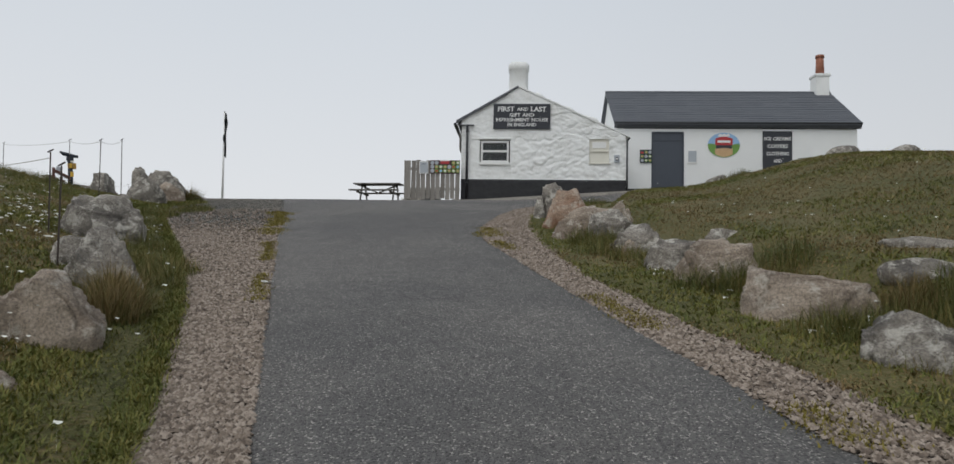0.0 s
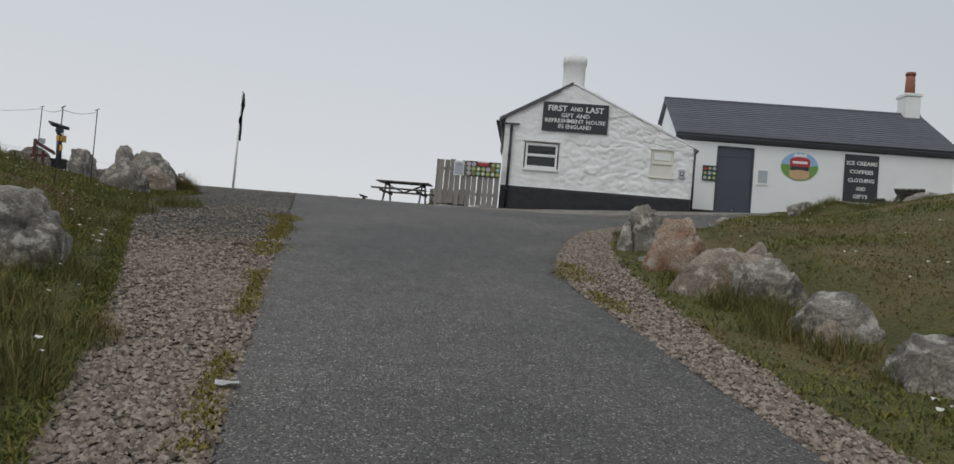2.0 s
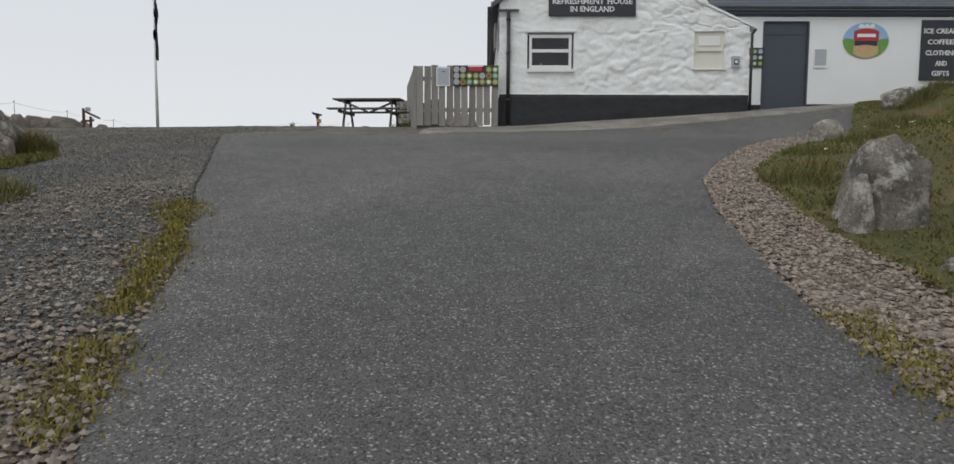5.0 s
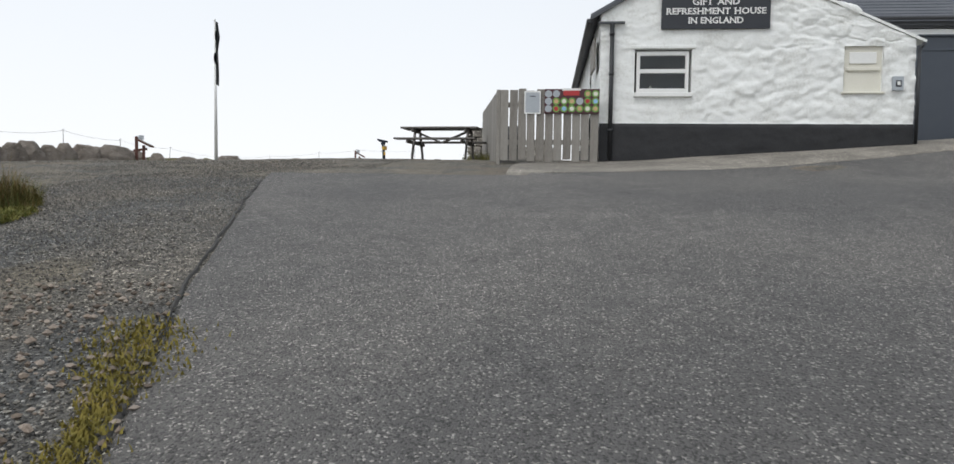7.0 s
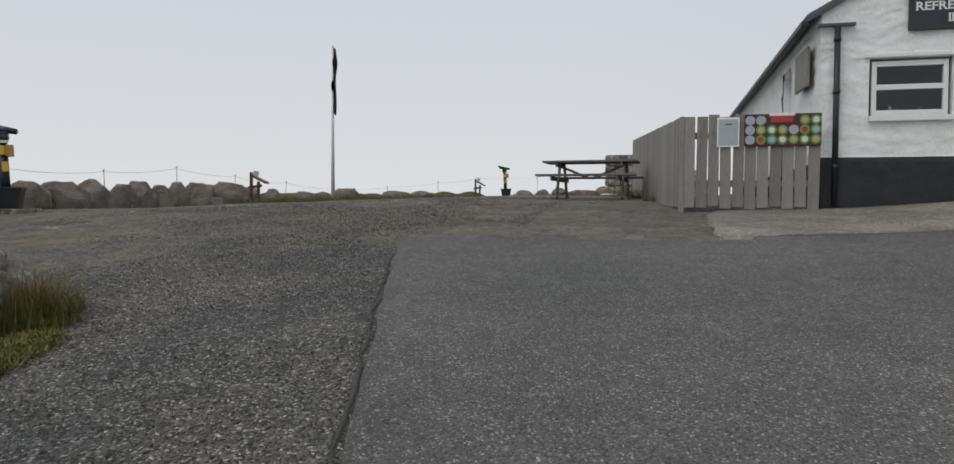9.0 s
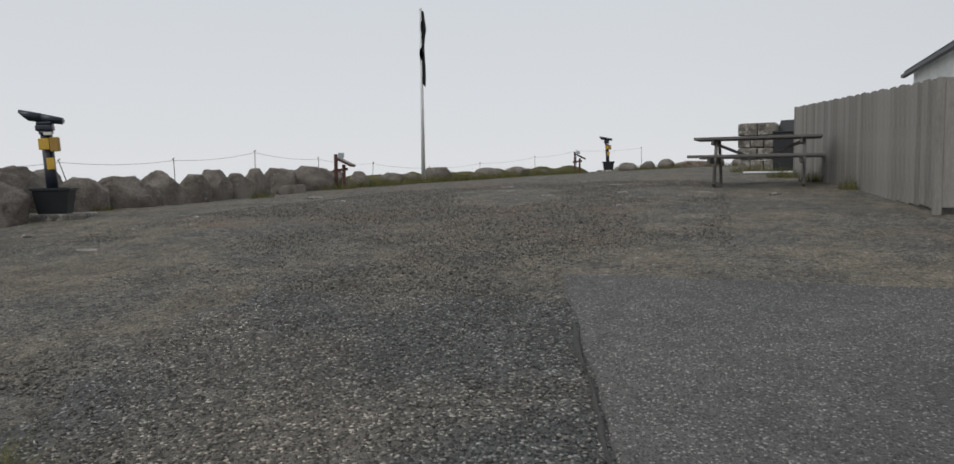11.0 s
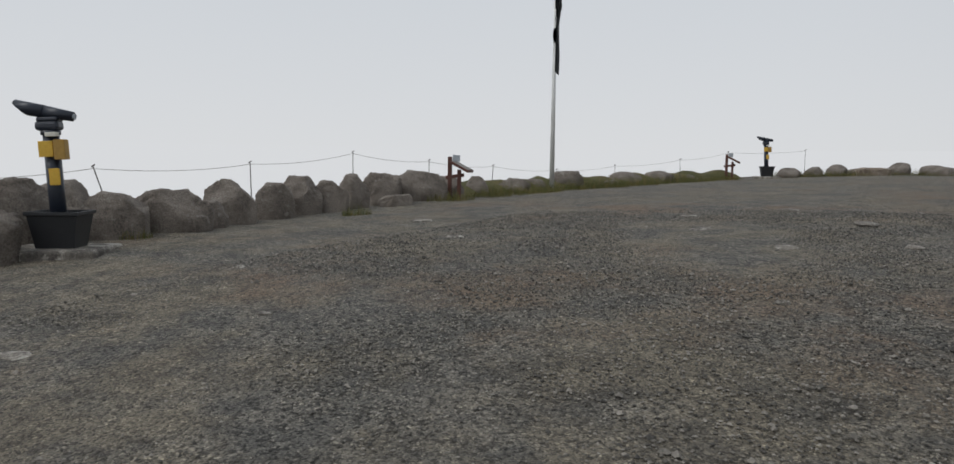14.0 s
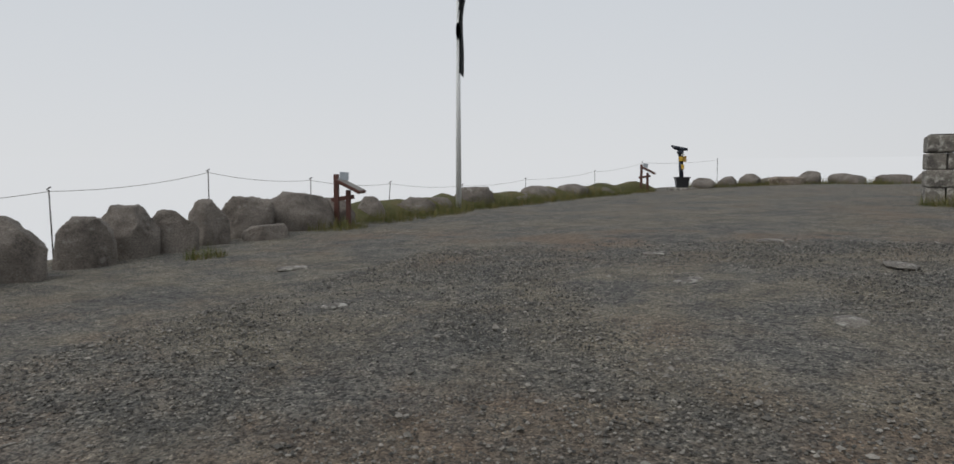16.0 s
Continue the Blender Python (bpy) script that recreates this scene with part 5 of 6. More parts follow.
# ---------------------------------------------------------------- coin telescopes
def telescope(x, y, rz, label):
    z = land(x, y)
    t = thing("coin_telescope", x, y, z, rz, label, "telescope", "coin telescopes")
    bm = bmesh.new()
    tube(bm, (0, 0, 0.12), (0, 0, 1.16), 0.074, 0.072, 24)
    tube(bm, (0, 0, 1.14), (0, 0, 1.18), 0.088, 0.088, 24)
    part("column", bm, SCOPE_BLUE, t, "dark blue column", True)
    bm = bmesh.new()
    box(bm, -0.115, 0.10, -0.08, 0.08, 1.18, 1.27, 0.03)
    box(bm, -0.10, 0.10, -0.07, 0.07, 1.26, 1.31, 0.02)
    part("head", bm, SCOPE_BLUE, t)
    bm = bmesh.new()
    tube(bm, (0.22, 0, 1.305), (-0.05, 0, 1.365), 0.046, 0.060, 22)
    tube(bm, (-0.04, 0, 1.362), (-0.30, 0, 1.42), 0.062, 0.066, 22)
    bmesh.ops.bisect_plane(bm, geom=bm.verts[:] + bm.edges[:] + bm.faces[:], plane_co=(-0.22, 0, 1.36), plane_no=(-1, 0, -0.9), clear_outer=True)
    part("barrel", bm, SCOPE_BLUE, t, "dark blue barrel", True)
    bm = bmesh.new()
    tube(bm, (0.215, 0, 1.306), (0.235, 0, 1.301), 0.03, 0.03, 16)
    part("eyepiece", bm, GREY_BOX, t)
    part("plate", boxed(-0.082, 0.05, -0.105, -0.078, 0.93, 1.08, 0.006), YELLOW, t, "yellow instruction plate")
    part("coin_box", boxed(0.06, 0.165, -0.12, -0.02, 0.90, 1.09, 0.008), OCHRE, t, "yellow side plate")
    part("plate", boxed(-0.01, 0.085, -0.10, -0.075, 0.66, 0.82, 0.006), YELLOW, t, "yellow instruction plate")
    part("small_plate", boxed(0.0, 0.10, -0.13, -0.06, 1.12, 1.16, 0.004, pose(0, 0, 0, 0, 0, 0)), CREAM, t)
    bm = bmesh.new()
    ring = []
    for (h, a, b) in ((0.06, 0.175, 0.15), (0.37, 0.225, 0.19), (0.38, 0.245, 0.21), (0.41, 0.245, 0.21), (0.41, 0.22, 0.185), (0.36, 0.21, 0.18)):
        ring.append([bm.verts.new((sx * a, sy * b, h)) for sx, sy in ((-1, -1), (1, -1), (1, 1), (-1, 1))])
    for r0, r1 in zip(ring, ring[1:]):
        for k in range(4):
            bm.faces.new((r0[k], r0[(k + 1) % 4], r1[(k + 1) % 4], r1[k]))
    bm.faces.new(ring[0][::-1])
    bm.faces.new(ring[-1])
    part("tub", bm, BLACK, t, "black square planter tub holding the column")
    bm = boxed(-0.44, 0.44, -0.36, 0.36, -0.08, 0.06, 0.03)
    for v in bm.verts:
        v.co += Vector((ruffle(v.co.x, v.co.y, 3, 0.04), ruffle(v.co.y, v.co.x, 3, 0.04), 0))
    part("slab", bm, GRANITE, t, "rough stone slab")
    for o in t.children:
        if o.name.split(".")[0] not in ("tub", "slab"):
            o.matrix_basis = pose(0, 0, 0, 0, -3, 0)
    return t


telescope(-14.42, 21.42, 35, "dark blue coin telescope with yellow plates in a black tub")
telescope(-10.98, 44.6, 15, "distant coin telescope with a yellow plate by the cliff edge")


# ---------------------------------------------------------------- information lecterns
def lectern(x, y, rz, label):
    t = thing("information_lectern", x, y, land(x, y), rz, label, "lectern", "information lecterns")
    part("post", boxed(-0.26, -0.18, -0.04, 0.04, -0.05, 0.86, 0.008), RED_WOOD, t)
    part("post", boxed(-0.06, 0.015, -0.04, 0.04, -0.05, 0.60, 0.008), RED_WOOD, t)
    part("bearer", boxed(-0.24, 0.14, -0.03, 0.03, 0.44, 0.51, 0.006, pose(0, 0, 0, 0, -8, 0)), RED_WOOD, t)
    bm = boxed(-0.22, 0.22, -0.27, 0.27, -0.025, 0.025, 0.008, pose(0.02, 0, 0.66, 0, 27, 0))
    part("top_board", bm, RED_WOOD, t, "sloping red-brown board")
    bm = boxed(-0.19, 0.19, -0.24, 0.24, 0.027, 0.033, 0.0, pose(0.02, 0, 0.66, 0, 27, 0))
    part("panel", bm, WOOD, t, "weathered picture panel")
    part("notice_plate", boxed(-0.17, -0.02, -0.012, 0.012, 0.76, 0.89, 0.004, pose(-0.05, 0, 0, 0, 4, 0)), GREY_BOX, t, "small pale notice")
    return t


lectern(-14.98, 30.05, 18, "red-brown wooden information lectern beside the boulders")
lectern(-11.95, 43.6, 12, "distant red-brown information lectern at the edge")
lectern(-13.25, 19.12, 32, "red-brown information lectern with a sloping board near boulders")


# ---------------------------------------------------------------- rope barrier
def iron_post(x, y, top, lean=(0, 0), label="thin rusty iron rod with a looped top"):
    z = land(x, y)
    t = thing("barrier_post", x, y, z, 0, label, "post", "rods of the rope barrier")
    bm = bmesh.new()
    tube(bm, (0, 0, -0.2), (lean[0], lean[1], top - z), 0.009, 0.007, 8)
    tube(bm, (lean[0] - 0.03, lean[1], top - z), (lean[0] + 0.03, lean[1], top - z + 0.03), 0.008, 0.008, 8)
    part("rod", bm, IRON, t)
    return (x + lean[0], y + lean[1], top - 0.02)


def rope(points, sag, label="thin pale rope slung between iron rods", r=0.004):
    c = bpy.data.curves.new("rope", "CURVE")
    c.dimensions, c.bevel_depth, c.bevel_resolution = "3D", r, 1
    for a, b in zip(points, points[1:]):
        s = c.splines.new("POLY")
        s.points.add(10)
        for k in range(11):
            u = k / 10
            s.points[k].co = (a[0] + (b[0] - a[0]) * u, a[1] + (b[1] - a[1]) * u, a[2] + (b[2] - a[2]) * u - sag * 4 * u * (1 - u), 1)
    c.materials.append(ROPE)
    ob = new("rope", c)
    return tagged(ob, label, "rope")


edge_posts = [iron_post(x, y, z, l) for x, y, z, l in (
    (-15.0, 17.2, 2.7, (0, 0)), (-15.9, 20.2, 2.95, (0, 0)), (-15.75, 22.98, 3.06, (-0.12, -0.26)), (-16.08, 25.47, 3.13, (-0.03, 0)), (-16.25, 28.18, 3.35, (0, 0)), (-15.9, 30.3, 3.22, (0, 0)),
    (-15.9, 33.1, 3.13, (0.05, 0.05)), (-15.9, 37.3, 3.03, (0, 0)), (-14.9, 39.7, 3.18, (0, 0)), (-13.2, 41.2, 3.4, (0, 0)), (-12.2, 44.0, 3.7, (0, 0)), (-10.0, 47.5, 3.85, (0, 0)))]
rope(edge_posts, 0.06)
iron_post(-3.97, 4.69, 1.08, (-0.06, 0.1), "tall thin black iron rod on the grass verge")
iron_post(-5.05, 6.2, 1.42, (-0.08, 0.1), "tall thin black iron rod on the grass verge")
bank_posts = [iron_post(x, y, z, l) for x, y, z, l in ((-12.6, 15.8, 3.05, (0, 0)), (-10.19, 14.59, 2.93, (0, 0)), (-7.6, 11.4, 2.40, (0, 0)), (-7.97, 12.79, 2.64, (-0.02, 0)))]
rope(bank_posts, 0.05)
rope([(-9.5, 9.0, 1.62), (-5.13, 6.3, 1.36)], 0.10, "slack pale rope tied to a thin iron rod")

# ---------------------------------------------------------------- stone trough and bin behind the table
pier = thing("stone_planter", -5.25, 35.4, land(-5.35, 35.4), -6, "squared granite planter pier with seaside plants on top", "planter")
for j in range(4):
    n_st = 2 + (j + 1) % 2
    for i in range(n_st):
        x0, x1 = -0.5 + i / n_st, -0.5 + (i + 1) / n_st
        part("block", boxed(x0 + 0.01, x1 - 0.01, -0.42 - 0.02 * ((i + j) % 2), 0.42, 0.32 * j, 0.32 * j + 0.305, 0.03), GRANITE, pier)
bm = boxed(-0.44, 0.44, -0.36, 0.36, 1.27, 1.29)
part("soil", bm, EARTH, pier)
bin_ = thing("litter_bin", -4.42, 35.0, land(-4.42, 35.0), -6, "black litter bin with an open lid", "bin")
part("body", boxed(-0.46, 0.46, -0.28, 0.28, 0, 1.0, 0.03), BLACK, bin_)
part("rim", boxed(-0.48, 0.48, -0.30, 0.30, 1.0, 1.06, 0.015), BLACK, bin_)
part("lid", boxed(-0.46, 0.46, -0.02, 0.02, 0, 0.36, 0.01, pose(0.02, 0.2, 1.06, -30, 0, -24)), BLACK, bin_)
wall_low = part("low_wall", rock_mesh(1.4, 0.6, 0.85, 403, 4, 0.35, 0.4), GRANITE, smooth=True)
wall_low.matrix_world = pose(-3.3, 35.6, land(-3.3, 35.6), 0, 0, -4)
tagged(wall_low, "short length of low granite wall beside a bin", "wall")
slabw = part("white_board", boxed(-0.6, 0.6, -0.25, 0.25, 0, 0.04, 0.01), FRAME_WHITE)
slabw.matrix_world = pose(-5.0, 31.5, land(-5.0, 31.5) + 0.02, 0, 0, -6)
tagged(slabw, "flat white board lying on the ground", "board")

# scrap of paper on the road edge
bm = bmesh.new()
gv = [[bm.verts.new((0.035 * i - 0.05, 0.035 * j - 0.035, 0.012 + 0.03 * noise.noise(Vector((i * 1.7, j * 1.3, 0.4))))) for j in range(3)] for i in range(4)]
for i in range(3):
    for j in range(2):
        bm.faces.new((gv[i][j], gv[i + 1][j], gv[i + 1][j + 1], gv[i][j + 1]))
bmesh.ops.solidify(bm, geom=bm.faces[:], thickness=0.002)
litter = part("paper_scrap", bm, FRAME_WHITE)
litter.matrix_world = pose(-2.40, 5.16, land(-2.40, 5.16) + 0.05, 0, 0, 20)
tagged(litter, "crumpled white paper scrap at the asphalt edge", "litter")


# ---------------------------------------------------------------- loose stones, grass and flowers
rng = np.random.default_rng(7)
OCT = np.array([(1, 0, 0), (-1, 0, 0), (0, 1, 0), (0, -1, 0), (0, 0, 1), (0, 0, -1), (0.7, 0.7, 0.3), (-0.7, -0.6, 0.35)], float)
OCT_F = [(4, 6, 2), (4, 0, 6), (4, 2, 1), (4, 1, 7), (4, 7, 3), (4, 3, 0), (0, 3, 5), (3, 7, 1), (1, 2, 5), (2, 6, 0), (2, 0, 5), (3, 1, 5)]


def scatter(name, points, sizes, mat, label, flat=0.75, lift=0.0):
    """Many small angular stones in one mesh."""
    n = len(points)
    base = OCT[None] * rng.uniform(0.65, 1.25, (n, len(OCT), 3))
    base[:, :, 2] *= flat
    ang = rng.uniform(0, 6.28, n)
    ca, sa = np.cos(ang)[:, None], np.sin(ang)[:, None]
    x = base[:, :, 0] * ca - base[:, :, 1] * sa
    y = base[:, :, 0] * sa + base[:, :, 1] * ca
    pts = np.asarray(points, float)
    v = np.stack([x * sizes[:, None] + pts[:, 0:1], y * sizes[:, None] + pts[:, 1:2], base[:, :, 2] * sizes[:, None] + pts[:, 2:3] + lift], 2).reshape(-1, 3)
    f = (np.array(OCT_F)[None] + (np.arange(n) * len(OCT))[:, None, None]).reshape(-1, 3)
    ob = raw(name, v.tolist(), f.tolist(), mat)
    return tagged(ob, label, "gravel", kind="stuff")


def strewn(n, left, right, y0, y1, power=1.0, lift=0.03, keep=None):
    out = []
    for y in y0 + (y1 - y0) * rng.random(n) ** power:
        a, b = left(y), right(y)
        x = a + (b - a) * rng.random()
        if keep is None or rng.random() < keep(x, y):
            out.append((x, y, land(x, y) + lift))
    return np.array(out)


p = strewn(34000, lambda y: GRAVEL_LEFT(y) - 0.06, lambda y: ROAD_LEFT(y) + 0.05, 0.2, 13.0, 1.35, 0.036, lambda x, y: 1 - 0.85 * smooth01(7.5, 11, y))
scatter("gravel", p, rng.uniform(0.009, 0.023, len(p)), STONE, "loose pinkish-grey gravel stones beside the asphalt")
p = strewn(28000, lambda y: ROAD_RIGHT(y) - 0.05, lambda y: GRAVEL_RIGHT(y) + 0.08, 0.2, 18.5, 1.4, 0.036)
scatter("gravel", p, rng.uniform(0.009, 0.022, len(p)), STONE, "loose pinkish-grey gravel stones below the bank")
p = strewn(26000, lambda y: GRAVEL_LEFT(y), lambda y: ROAD_LEFT(y), 8.5, 18.5, 1.0, 0.026)
scatter("grit", p, rng.uniform(0.003, 0.010, len(p)), GRIT, "small dark grit on the worn ground")
p = strewn(85000, lambda y: -13.5 + 0.05 * y, lambda y: -4.6 - 0.05 * y, 16.5, 28, 1.5, 0.004, lambda x, y: 0.35 + 0.65 * (noise.noise(Vector((x * 0.6, y * 0.6, 1.0))) > -0.1))
scatter("grit", p, rng.uniform(0.004, 0.0105, len(p)) * (1 + 0.35 * (rng.random(len(p)) > 0.85) + 1.3 * (rng.random(len(p)) > 0.988)), GRIT, "grit and small stones strewn over the trodden earth")

PEB = "pale flat stones pressed into the earth"
for i, (x, y, w) in enumerate(((-11.6, 19.45, 0.40), (-13.2, 20.05, 0.24), (-10.9, 20.58, 0.16), (-11.47, 23.94, 0.26), (-9.19, 25.34, 0.5), (-8.2, 24.2, 0.5), (-7.6, 26.3, 0.6), (-7.2, 24.6, 0.35), (-12.2, 21.6, 0.22), (-6.9, 22.9, 0.4), (-6.1, 24.6, 0.3), (-8.0, 22.1, 0.14), (-9.6, 26.8, 0.4), (-5.2, 24.3, 0.25), (-8.55, 27.9, 0.55), (-13.0, 25.6, 0.5))):
    ob = part("flat_stone", rock_mesh(w * 0.7, w * 0.4, 0.03, 301 + i, 3, 0.8), GRANITE, smooth=True)
    ob.matrix_world = pose(x, y, land(x, y) - 0.006, 0, 0, 17 * i)
    tagged(ob, "pale flat stone pressed into trodden earth", "stone", PEB)


def blades(name, roots, heights, mat, label, bend=0.5, width=0.004, category="grass", segs=2):
    """Grass blades, each a tapering strip that bends over."""
    n = len(roots)
    r = np.asarray(roots, float)
    ang = rng.uniform(0, 6.283, n)
    d = np.stack([np.cos(ang), np.sin(ang)], 1)
    side = np.stack([-d[:, 1], d[:, 0]], 1)
    lean = rng.uniform(0.1, 1.0, n) * bend
    wv = width * rng.uniform(0.7, 1.4, n)
    rows = []
    for k in range(segs + 1):
        u = k / segs
        c = r[:, :2] + d * (lean * heights * u ** 1.8)[:, None]
        z = r[:, 2] + heights * (u - 0.25 * lean * u * u)
        w = wv * (1 - u)
        if k < segs:
            rows.append(np.column_stack([c - side * w[:, None], z]))
            rows.append(np.column_stack([c + side * w[:, None], z]))
        else:
            rows.append(np.column_stack([c, z]))
    m = len(rows)
    v = np.stack(rows, 1).reshape(-1, 3)
    fs = []
    base = np.arange(n) * m
    for k in range(segs - 1):
        a = 2 * k
        fs.append(np.stack([base + a, base + a + 1, base + a + 3], 1))
        fs.append(np.stack([base + a, base + a + 3, base + a + 2], 1))
    fs.append(np.stack([base + m - 3, base + m - 2, base + m - 1], 1))
    ob = raw(name, v.tolist(), np.concatenate(fs).tolist(), mat)
    return tagged(ob, label, category, kind="stuff")


def patch(x, y):
    bare = sum(math.exp(-((x - a) / ra) ** 2 - ((y - b) / rb) ** 2) for a, b, ra, rb in ((2.3, 7.6, 0.9, 1.0), (3.1, 9.6, 1.4, 0.7), (4.6, 8.3, 1.2, 0.6), (3.3, 5.0, 0.8, 0.5), (2.6, 11.5, 1.6, 0.5)))
    return noise.noise(Vector((x * 0.55, y * 0.8, 8.0))) + 0.5 * noise.noise(Vector((x * 1.7, y * 1.7, 2.0))) - 0.9 * bare + 0.45 * (GRAVEL_LEFT(y) - 0.7 < x < GRAVEL_RIGHT(y) + 0.75)


def sward(p, low, high, width, label):
    """Short turf: every root bears a small clump of leaning blades, green ones and dry ones apart."""
    tone = np.array([patch(x, y) for x, y, z in p])
    dry = tone + rng.normal(0, 0.2, len(p)) < -0.04
    for name, pick, mat, k in (("grass", ~dry, GRASS, 4), ("dry_grass", dry, DRY_GRASS, 3)):
        q = np.repeat(p[pick], k, 0)
        q[:, :2] += rng.normal(0, 0.022, (len(q), 2))
        tall = rng.uniform(low, high, len(q)) * (0.7 if name == "dry_grass" else 1.0)
        blades(name, q, tall, mat, label if name == "grass" else "short dry brown grass and heath", 1.9, width)


p = strewn(85000, lambda y: GRAVEL_RIGHT(y) - 0.03, lambda y: GRAVEL_RIGHT(y) + 7.5, 1.0, 24.5, 1.6, 0.048)
sward(p, 0.014, 0.055, 0.0055, "short rough grass on the bank")
p = strewn(48000, lambda y: GRAVEL_LEFT(y) - 4.0 * rng.random(), lambda y: GRAVEL_LEFT(y) + 0.03, 0.8, 15.4, 1.25, 0.048)
sward(p, 0.016, 0.065, 0.0055, "short rough grass on the verge")

near = np.array([(-7.42 + 0.27 * math.cos(a) * q, 14.45 + 0.75 * math.sin(a) * q, land(-7.2, 14.45 + 0.75 * math.sin(a) * q) + 0.03) for a, q in zip(rng.uniform(0, 6.283, 1800), np.sqrt(rng.random(1800)))])
sward(near, 0.02, 0.07, 0.0055, "short yellow-green grass before a tuft")


def tufts(spots, per, name_label, mat=None):
    pts, hs = [], []
    for x, y, r, h in spots:
        k = int(per * r / 0.2)
        for _ in range(k):
            a, q = rng.uniform(0, 6.283), r * math.sqrt(rng.random())
            px, py = x + q * math.cos(a), y + q * math.sin(a)
            pts.append((px, py, land(px, py) + 0.0))
            hs.append(h * rng.uniform(0.35, 1.1) * (1 - 0.45 * q / r))
    return blades("long_grass", np.array(pts), np.array(hs), mat or LONG_GRASS, name_label, 1.0, 0.0036, "grass", 3)


right_tufts = [(0.45, 9.2, 0.25, 0.3), (0.85, 7.7, 0.28, 0.38), (0.75, 7.2, 0.3, 0.35), (0.95, 6.75, 0.25, 0.3), (1.15, 6.2, 0.22, 0.3), (1.30, 5.15, 0.25, 0.36), (1.62, 5.02, 0.32, 0.46), (1.95, 5.25, 0.3, 0.42), (0.62, 8.1, 0.25, 0.42), (0.85, 8.05, 0.2, 0.4),
               (1.70, 3.62, 0.26, 0.34), (1.98, 3.55, 0.3, 0.38), (2.3, 3.75, 0.3, 0.34), (1.50, 4.92, 0.2, 0.34), (2.5, 3.7, 0.4, 0.34), (1.95, 3.0, 0.25, 0.25), (2.6, 2.9, 0.3, 0.3), (0.55, 12.2, 0.3, 0.32), (0.75, 11.2, 0.25, 0.25), (0.55, 13.3, 0.35, 0.35), (0.95, 13.9, 0.3, 0.3), (1.5, 15.2, 0.35, 0.3), (2.9, 17.0, 0.4, 0.3), (3.9, 18.3, 0.4, 0.3), (5.2, 20.0, 0.5, 0.35), (6.0, 20.9, 0.4, 0.45), (6.4, 21.3, 0.5, 0.4), (8.5, 21.5, 0.5, 0.42), (9.1, 21.4, 0.5, 0.42), (7.4, 21.0, 0.6, 0.35), (8.6, 20.6, 0.6, 0.35), (9.8, 20.2, 0.7, 0.35), (6.8, 18.4, 0.6, 0.3), (0.9, 8.7, 0.2, 0.3)]
tufts(right_tufts, 520, "long seeding grass round the bank boulders")
left_tufts = [(-2.88, 3.62, 0.2, 0.40), (-3.0, 3.85, 0.24, 0.46), (-3.1, 4.15, 0.2, 0.42), (-3.25, 4.85, 0.25, 0.38), (-3.35, 5.15, 0.2, 0.34), (-3.5, 5.6, 0.3, 0.35), (-4.1, 5.9, 0.35, 0.35), (-4.4, 6.8, 0.35, 0.35), (-4.7, 7.1, 0.3, 0.3), (-5.9, 9.5, 0.4, 0.3), (-6.5, 11.3, 0.4, 0.35), (-6.4, 12.5, 0.4, 0.35), (-7.72, 15.35, 0.26, 0.5), (-7.85, 15.6, 0.2, 0.42), (-4.0, 3.6, 0.5, 0.3), (-5.5, 5.2, 0.6, 0.35), (-9.5, 12.5, 0.8, 0.3), (-11, 13, 0.8, 0.3)]
tufts(left_tufts, 560, "long seeding grass round the verge boulders")
tufts([(-2.86, 3.55, 0.17, 0.50), (-2.98, 3.80, 0.2, 0.56), (-3.12, 4.05, 0.17, 0.46), (-7.74, 15.35, 0.18, 0.54), (2.3, 3.9, 0.2, 0.4), (1.75, 4.9, 0.14, 0.4)], 620, "tall brown seeding grass leaning from a tuft", DRY_GRASS)
edge_tufts = [(-14.9, 29.5, 0.5, 0.3), (-14.8, 31.0, 0.5, 0.3), (-14.6, 32.8, 0.6, 0.3), (-14.7, 34.9, 0.6, 0.32), (-14.3, 36.5, 0.8, 0.35), (-13.9, 38.2, 0.8, 0.38), (-13.5, 39.8, 0.8, 0.36), (-12.9, 41.3, 0.8, 0.36), (-12.3, 42.9, 0.7, 0.3), (-14.9, 31.9, 0.7, 0.4), (-14.9, 33.6, 0.7, 0.4), (-14.6, 35.8, 0.8, 0.45), (-14.2, 37.4, 0.8, 0.45), (-13.8, 39.1, 0.8, 0.45), (-13.2, 40.6, 0.8, 0.45), (-10.6, 46.0, 0.7, 0.35), (-9.9, 46.1, 0.6, 0.32), (-9.1, 46.7, 0.6, 0.32), (-8.4, 47.1, 0.9, 0.35), (-7.3, 47.7, 0.8, 0.34), (-4.8, 48.6, 0.9, 0.34), (-6.2, 48.7, 0.9, 0.35), (-3.4, 49.5, 1.0, 0.35), (-5.4, 34.7, 0.6, 0.35), (-4.9, 28.6, 0.3, 0.4), (-4.5, 27.0, 0.25, 0.35), (-4.2, 25.0, 0.2, 0.3), (-14.6, 26.2, 0.25, 0.25), (-12.95, 18.95, 0.3, 0.36), (-14.7, 22.4, 0.2, 0.2)]
tufts(edge_tufts, 200, "long grass along the foot of the boulders")

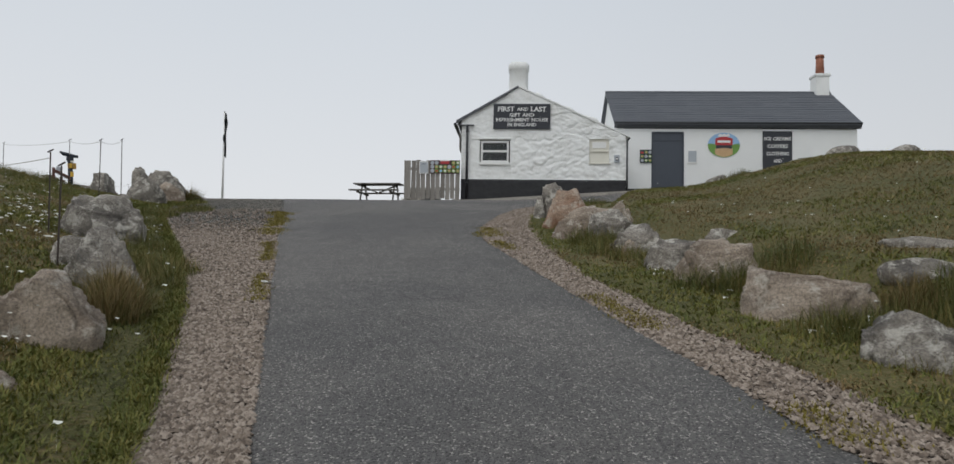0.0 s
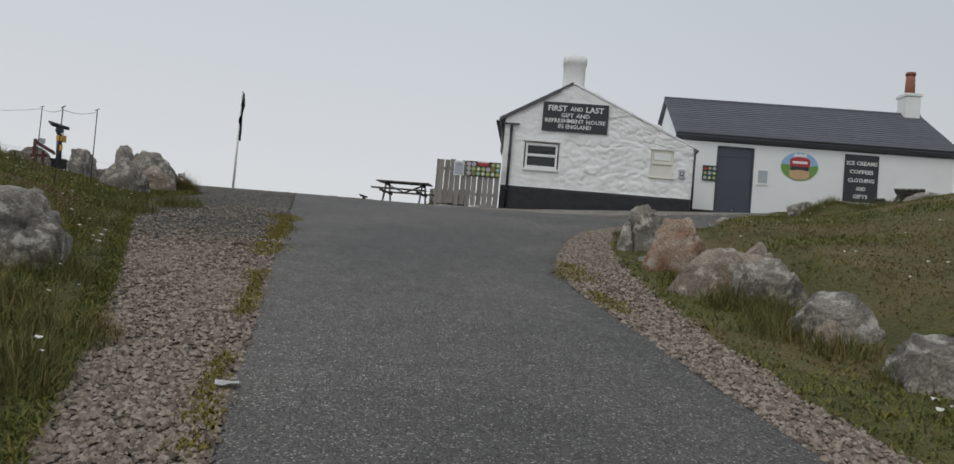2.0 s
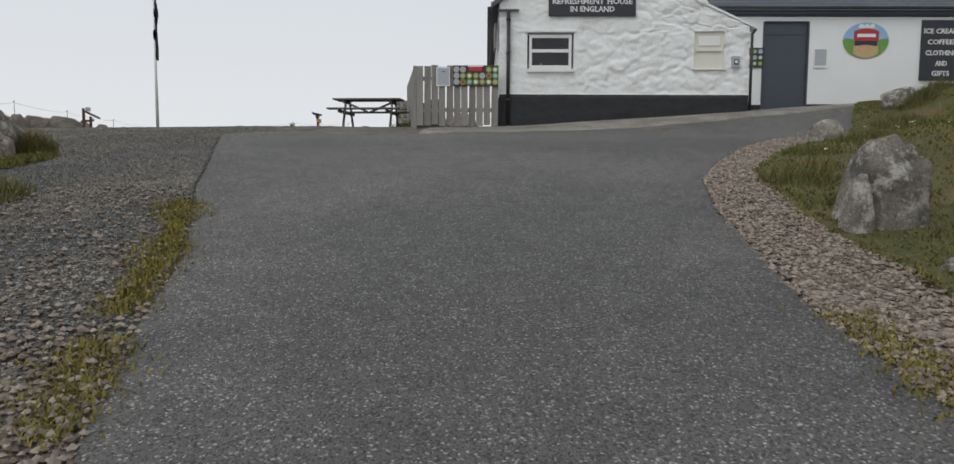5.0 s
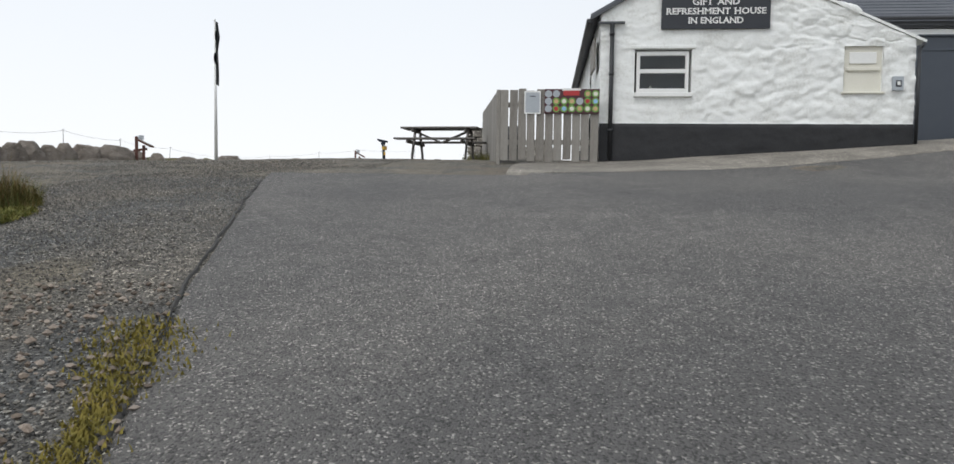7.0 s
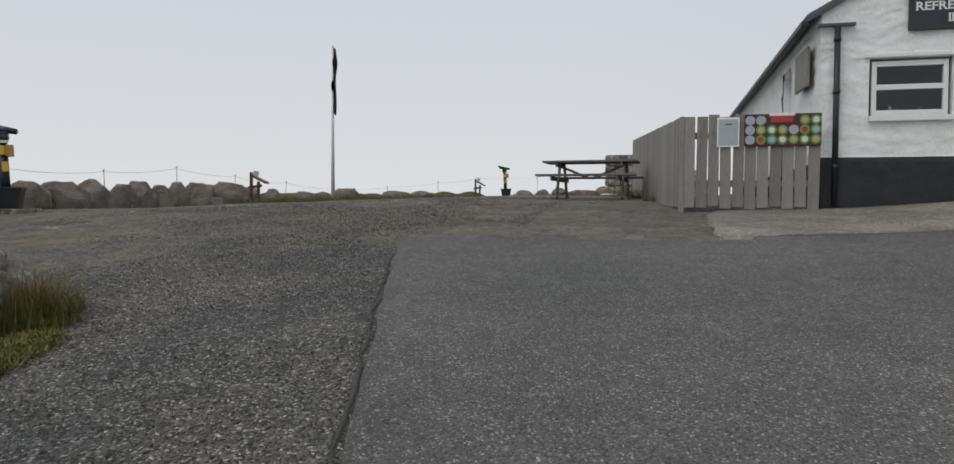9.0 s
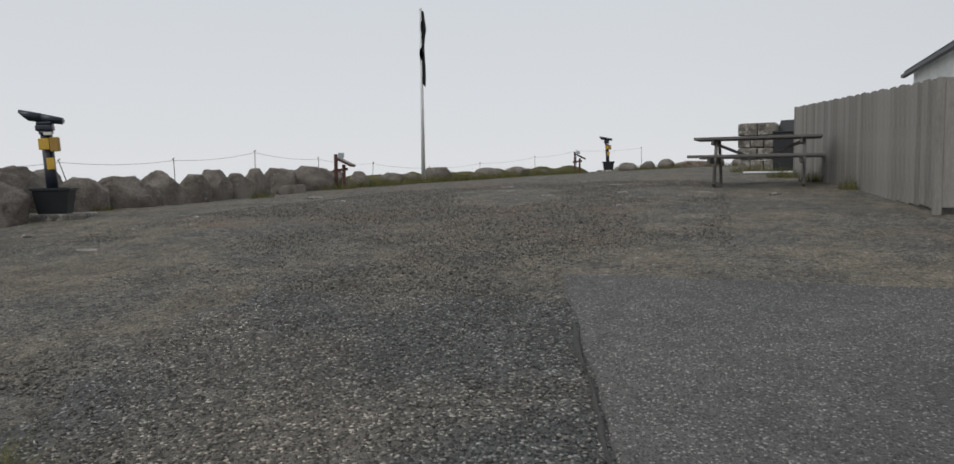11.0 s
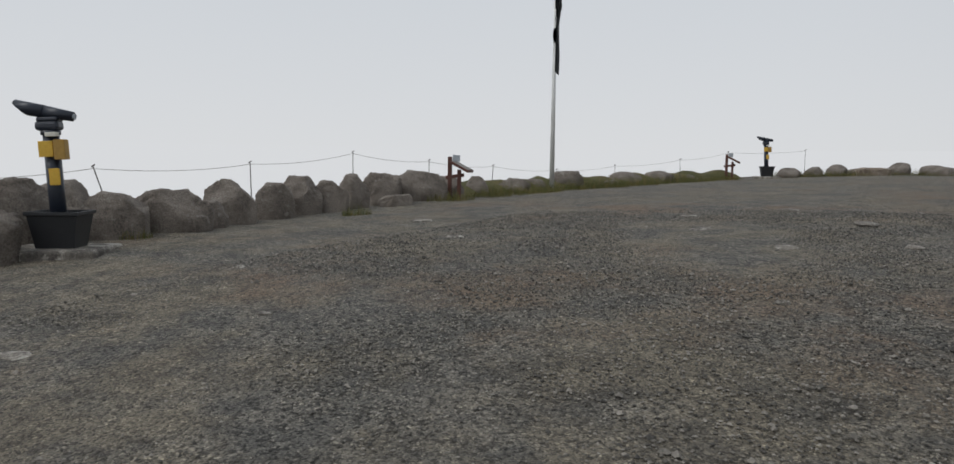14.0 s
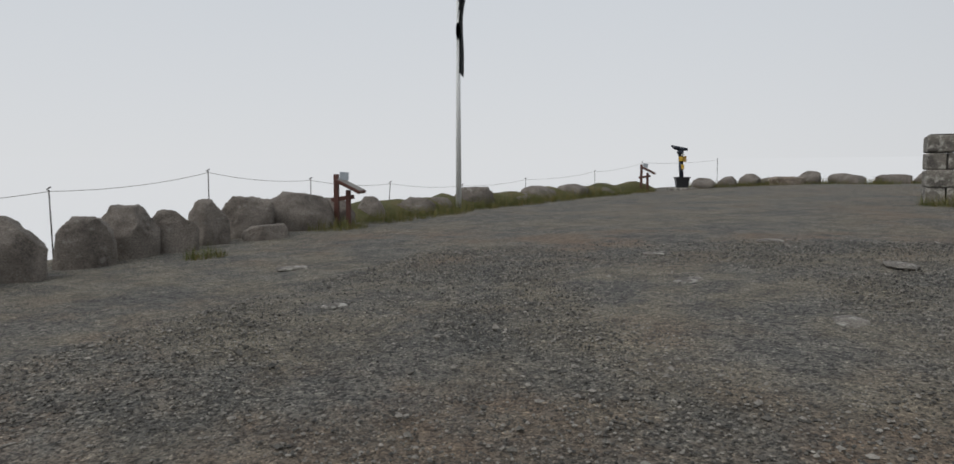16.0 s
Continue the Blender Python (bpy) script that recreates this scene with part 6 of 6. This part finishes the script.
# moss along the asphalt edges
spots = []
for y in np.arange(2.0, 18.0, 0.06):
    if noise.noise(Vector((0, y * 0.9, 4.0))) > -0.05 and 4.5 < y < 12.9:
        spots.append((ROAD_LEFT(y) - 0.05 - 0.04 * smooth01(7, 10, y), y, 0.038 + 0.035 * smooth01(7, 10, y)))
    if noise.noise(Vector((6.0, y * 0.8, 4.0))) > 0.06 and y < 11.5:
        spots.append((ROAD_RIGHT(y) + 0.09, y, 0.080))
pts = []
for x, y, r in spots:
    w = r * (1 + 0.8 * noise.noise(Vector((x, y * 2.5, 1.0))))
    for _ in range(85):
        px, py = x + rng.normal(0, w), y + rng.normal(0, 0.05)
        pts.append((px, py, land(px, py) + 0.034))
blades("moss", np.array(pts), rng.uniform(0.012, 0.038, len(pts)), MOSS, "yellow-green moss creeping over the asphalt edge", 1.2, 0.006, "moss")


def flower_heads(n, left, right, y0, y1, label, size=1.0):
    pts = strewn(n, left, right, y0, y1, 1.1, 0.0)
    vs, fs = [], []
    for x, y, z in pts:
        h, r = rng.uniform(0.08, 0.26) / size ** 1.2, rng.uniform(0.008, 0.022) * size
        b = len(vs)
        vs.append((x, y, z + h + 0.3 * r))
        for k in range(7):
            a = k * 0.8976
            vs.append((x + r * math.cos(a), y + r * math.sin(a), z + h + 0.4 * r * math.sin(3 * a)))
        fs += [(b, b + 1 + k, b + 1 + (k + 1) % 7) for k in range(7)]
        b = len(vs)
        vs += [(x - 0.0006, y, z), (x + 0.0006, y, z), (x, y, z + h)]
        fs.append((b, b + 1, b + 2))
    return tagged(raw("flowers", vs, fs, FLOWER), label, "flowers", kind="stuff")


flower_heads(170, lambda y: GRAVEL_RIGHT(y) + 0.1, lambda y: GRAVEL_RIGHT(y) + 7, 2, 22, "small white wild flowers in the bank")
flower_heads(240, lambda y: GRAVEL_LEFT(y) - 4.5, lambda y: GRAVEL_LEFT(y) - 0.05, 1.5, 14, "small white wild flowers in the verge")
flower_heads(15, lambda y: -3.0, lambda y: -2.55, 2.2, 3.3, "white flower heads at the foot of a boulder", 1.1)
flower_heads(110, lambda y: GRAVEL_LEFT(y) - 2.6, lambda y: GRAVEL_LEFT(y) - 1.1, 5.2, 8.8, "white flower heads crowding behind the verge boulders", 1.5)
flower_heads(22, lambda y: GRAVEL_RIGHT(y) + 0.5, lambda y: GRAVEL_RIGHT(y) + 1.1, 3.6, 6.0, "white flower heads in the long grass of the bank", 1.7)

# ---------------------------------------------------------------- slate courses of the long roof
ang = math.atan2(RZ - 5.49, RY - HY + 0.2)
length = math.hypot(RZ - 5.49, RY - HY + 0.2)
rows = 17
course = boxed(-0.498, 0.498, -0.012, length / rows + 0.03, 0, 0.022)
slate = part("slate", course, SLATE, slope_front)
width = (HX1 + 0.1) - (HX0 - 0.12)
per_row = 9
k = 0
for j in range(rows):
    for i in range(per_row):
        o = slate if k == 0 else slate.copy()
        if k:
            scene.collection.objects.link(o)
        k += 1
        s = width / per_row
        o.matrix_basis = pose(HX0 - 0.12 + s * (i + 0.5), HY - 0.2 + (length * j / rows) * math.cos(ang), 5.50 + (length * j / rows) * math.sin(ang), math.degrees(ang) - 3.2, 0, 0) @ Matrix.Diagonal((s, 1, 1, 1))
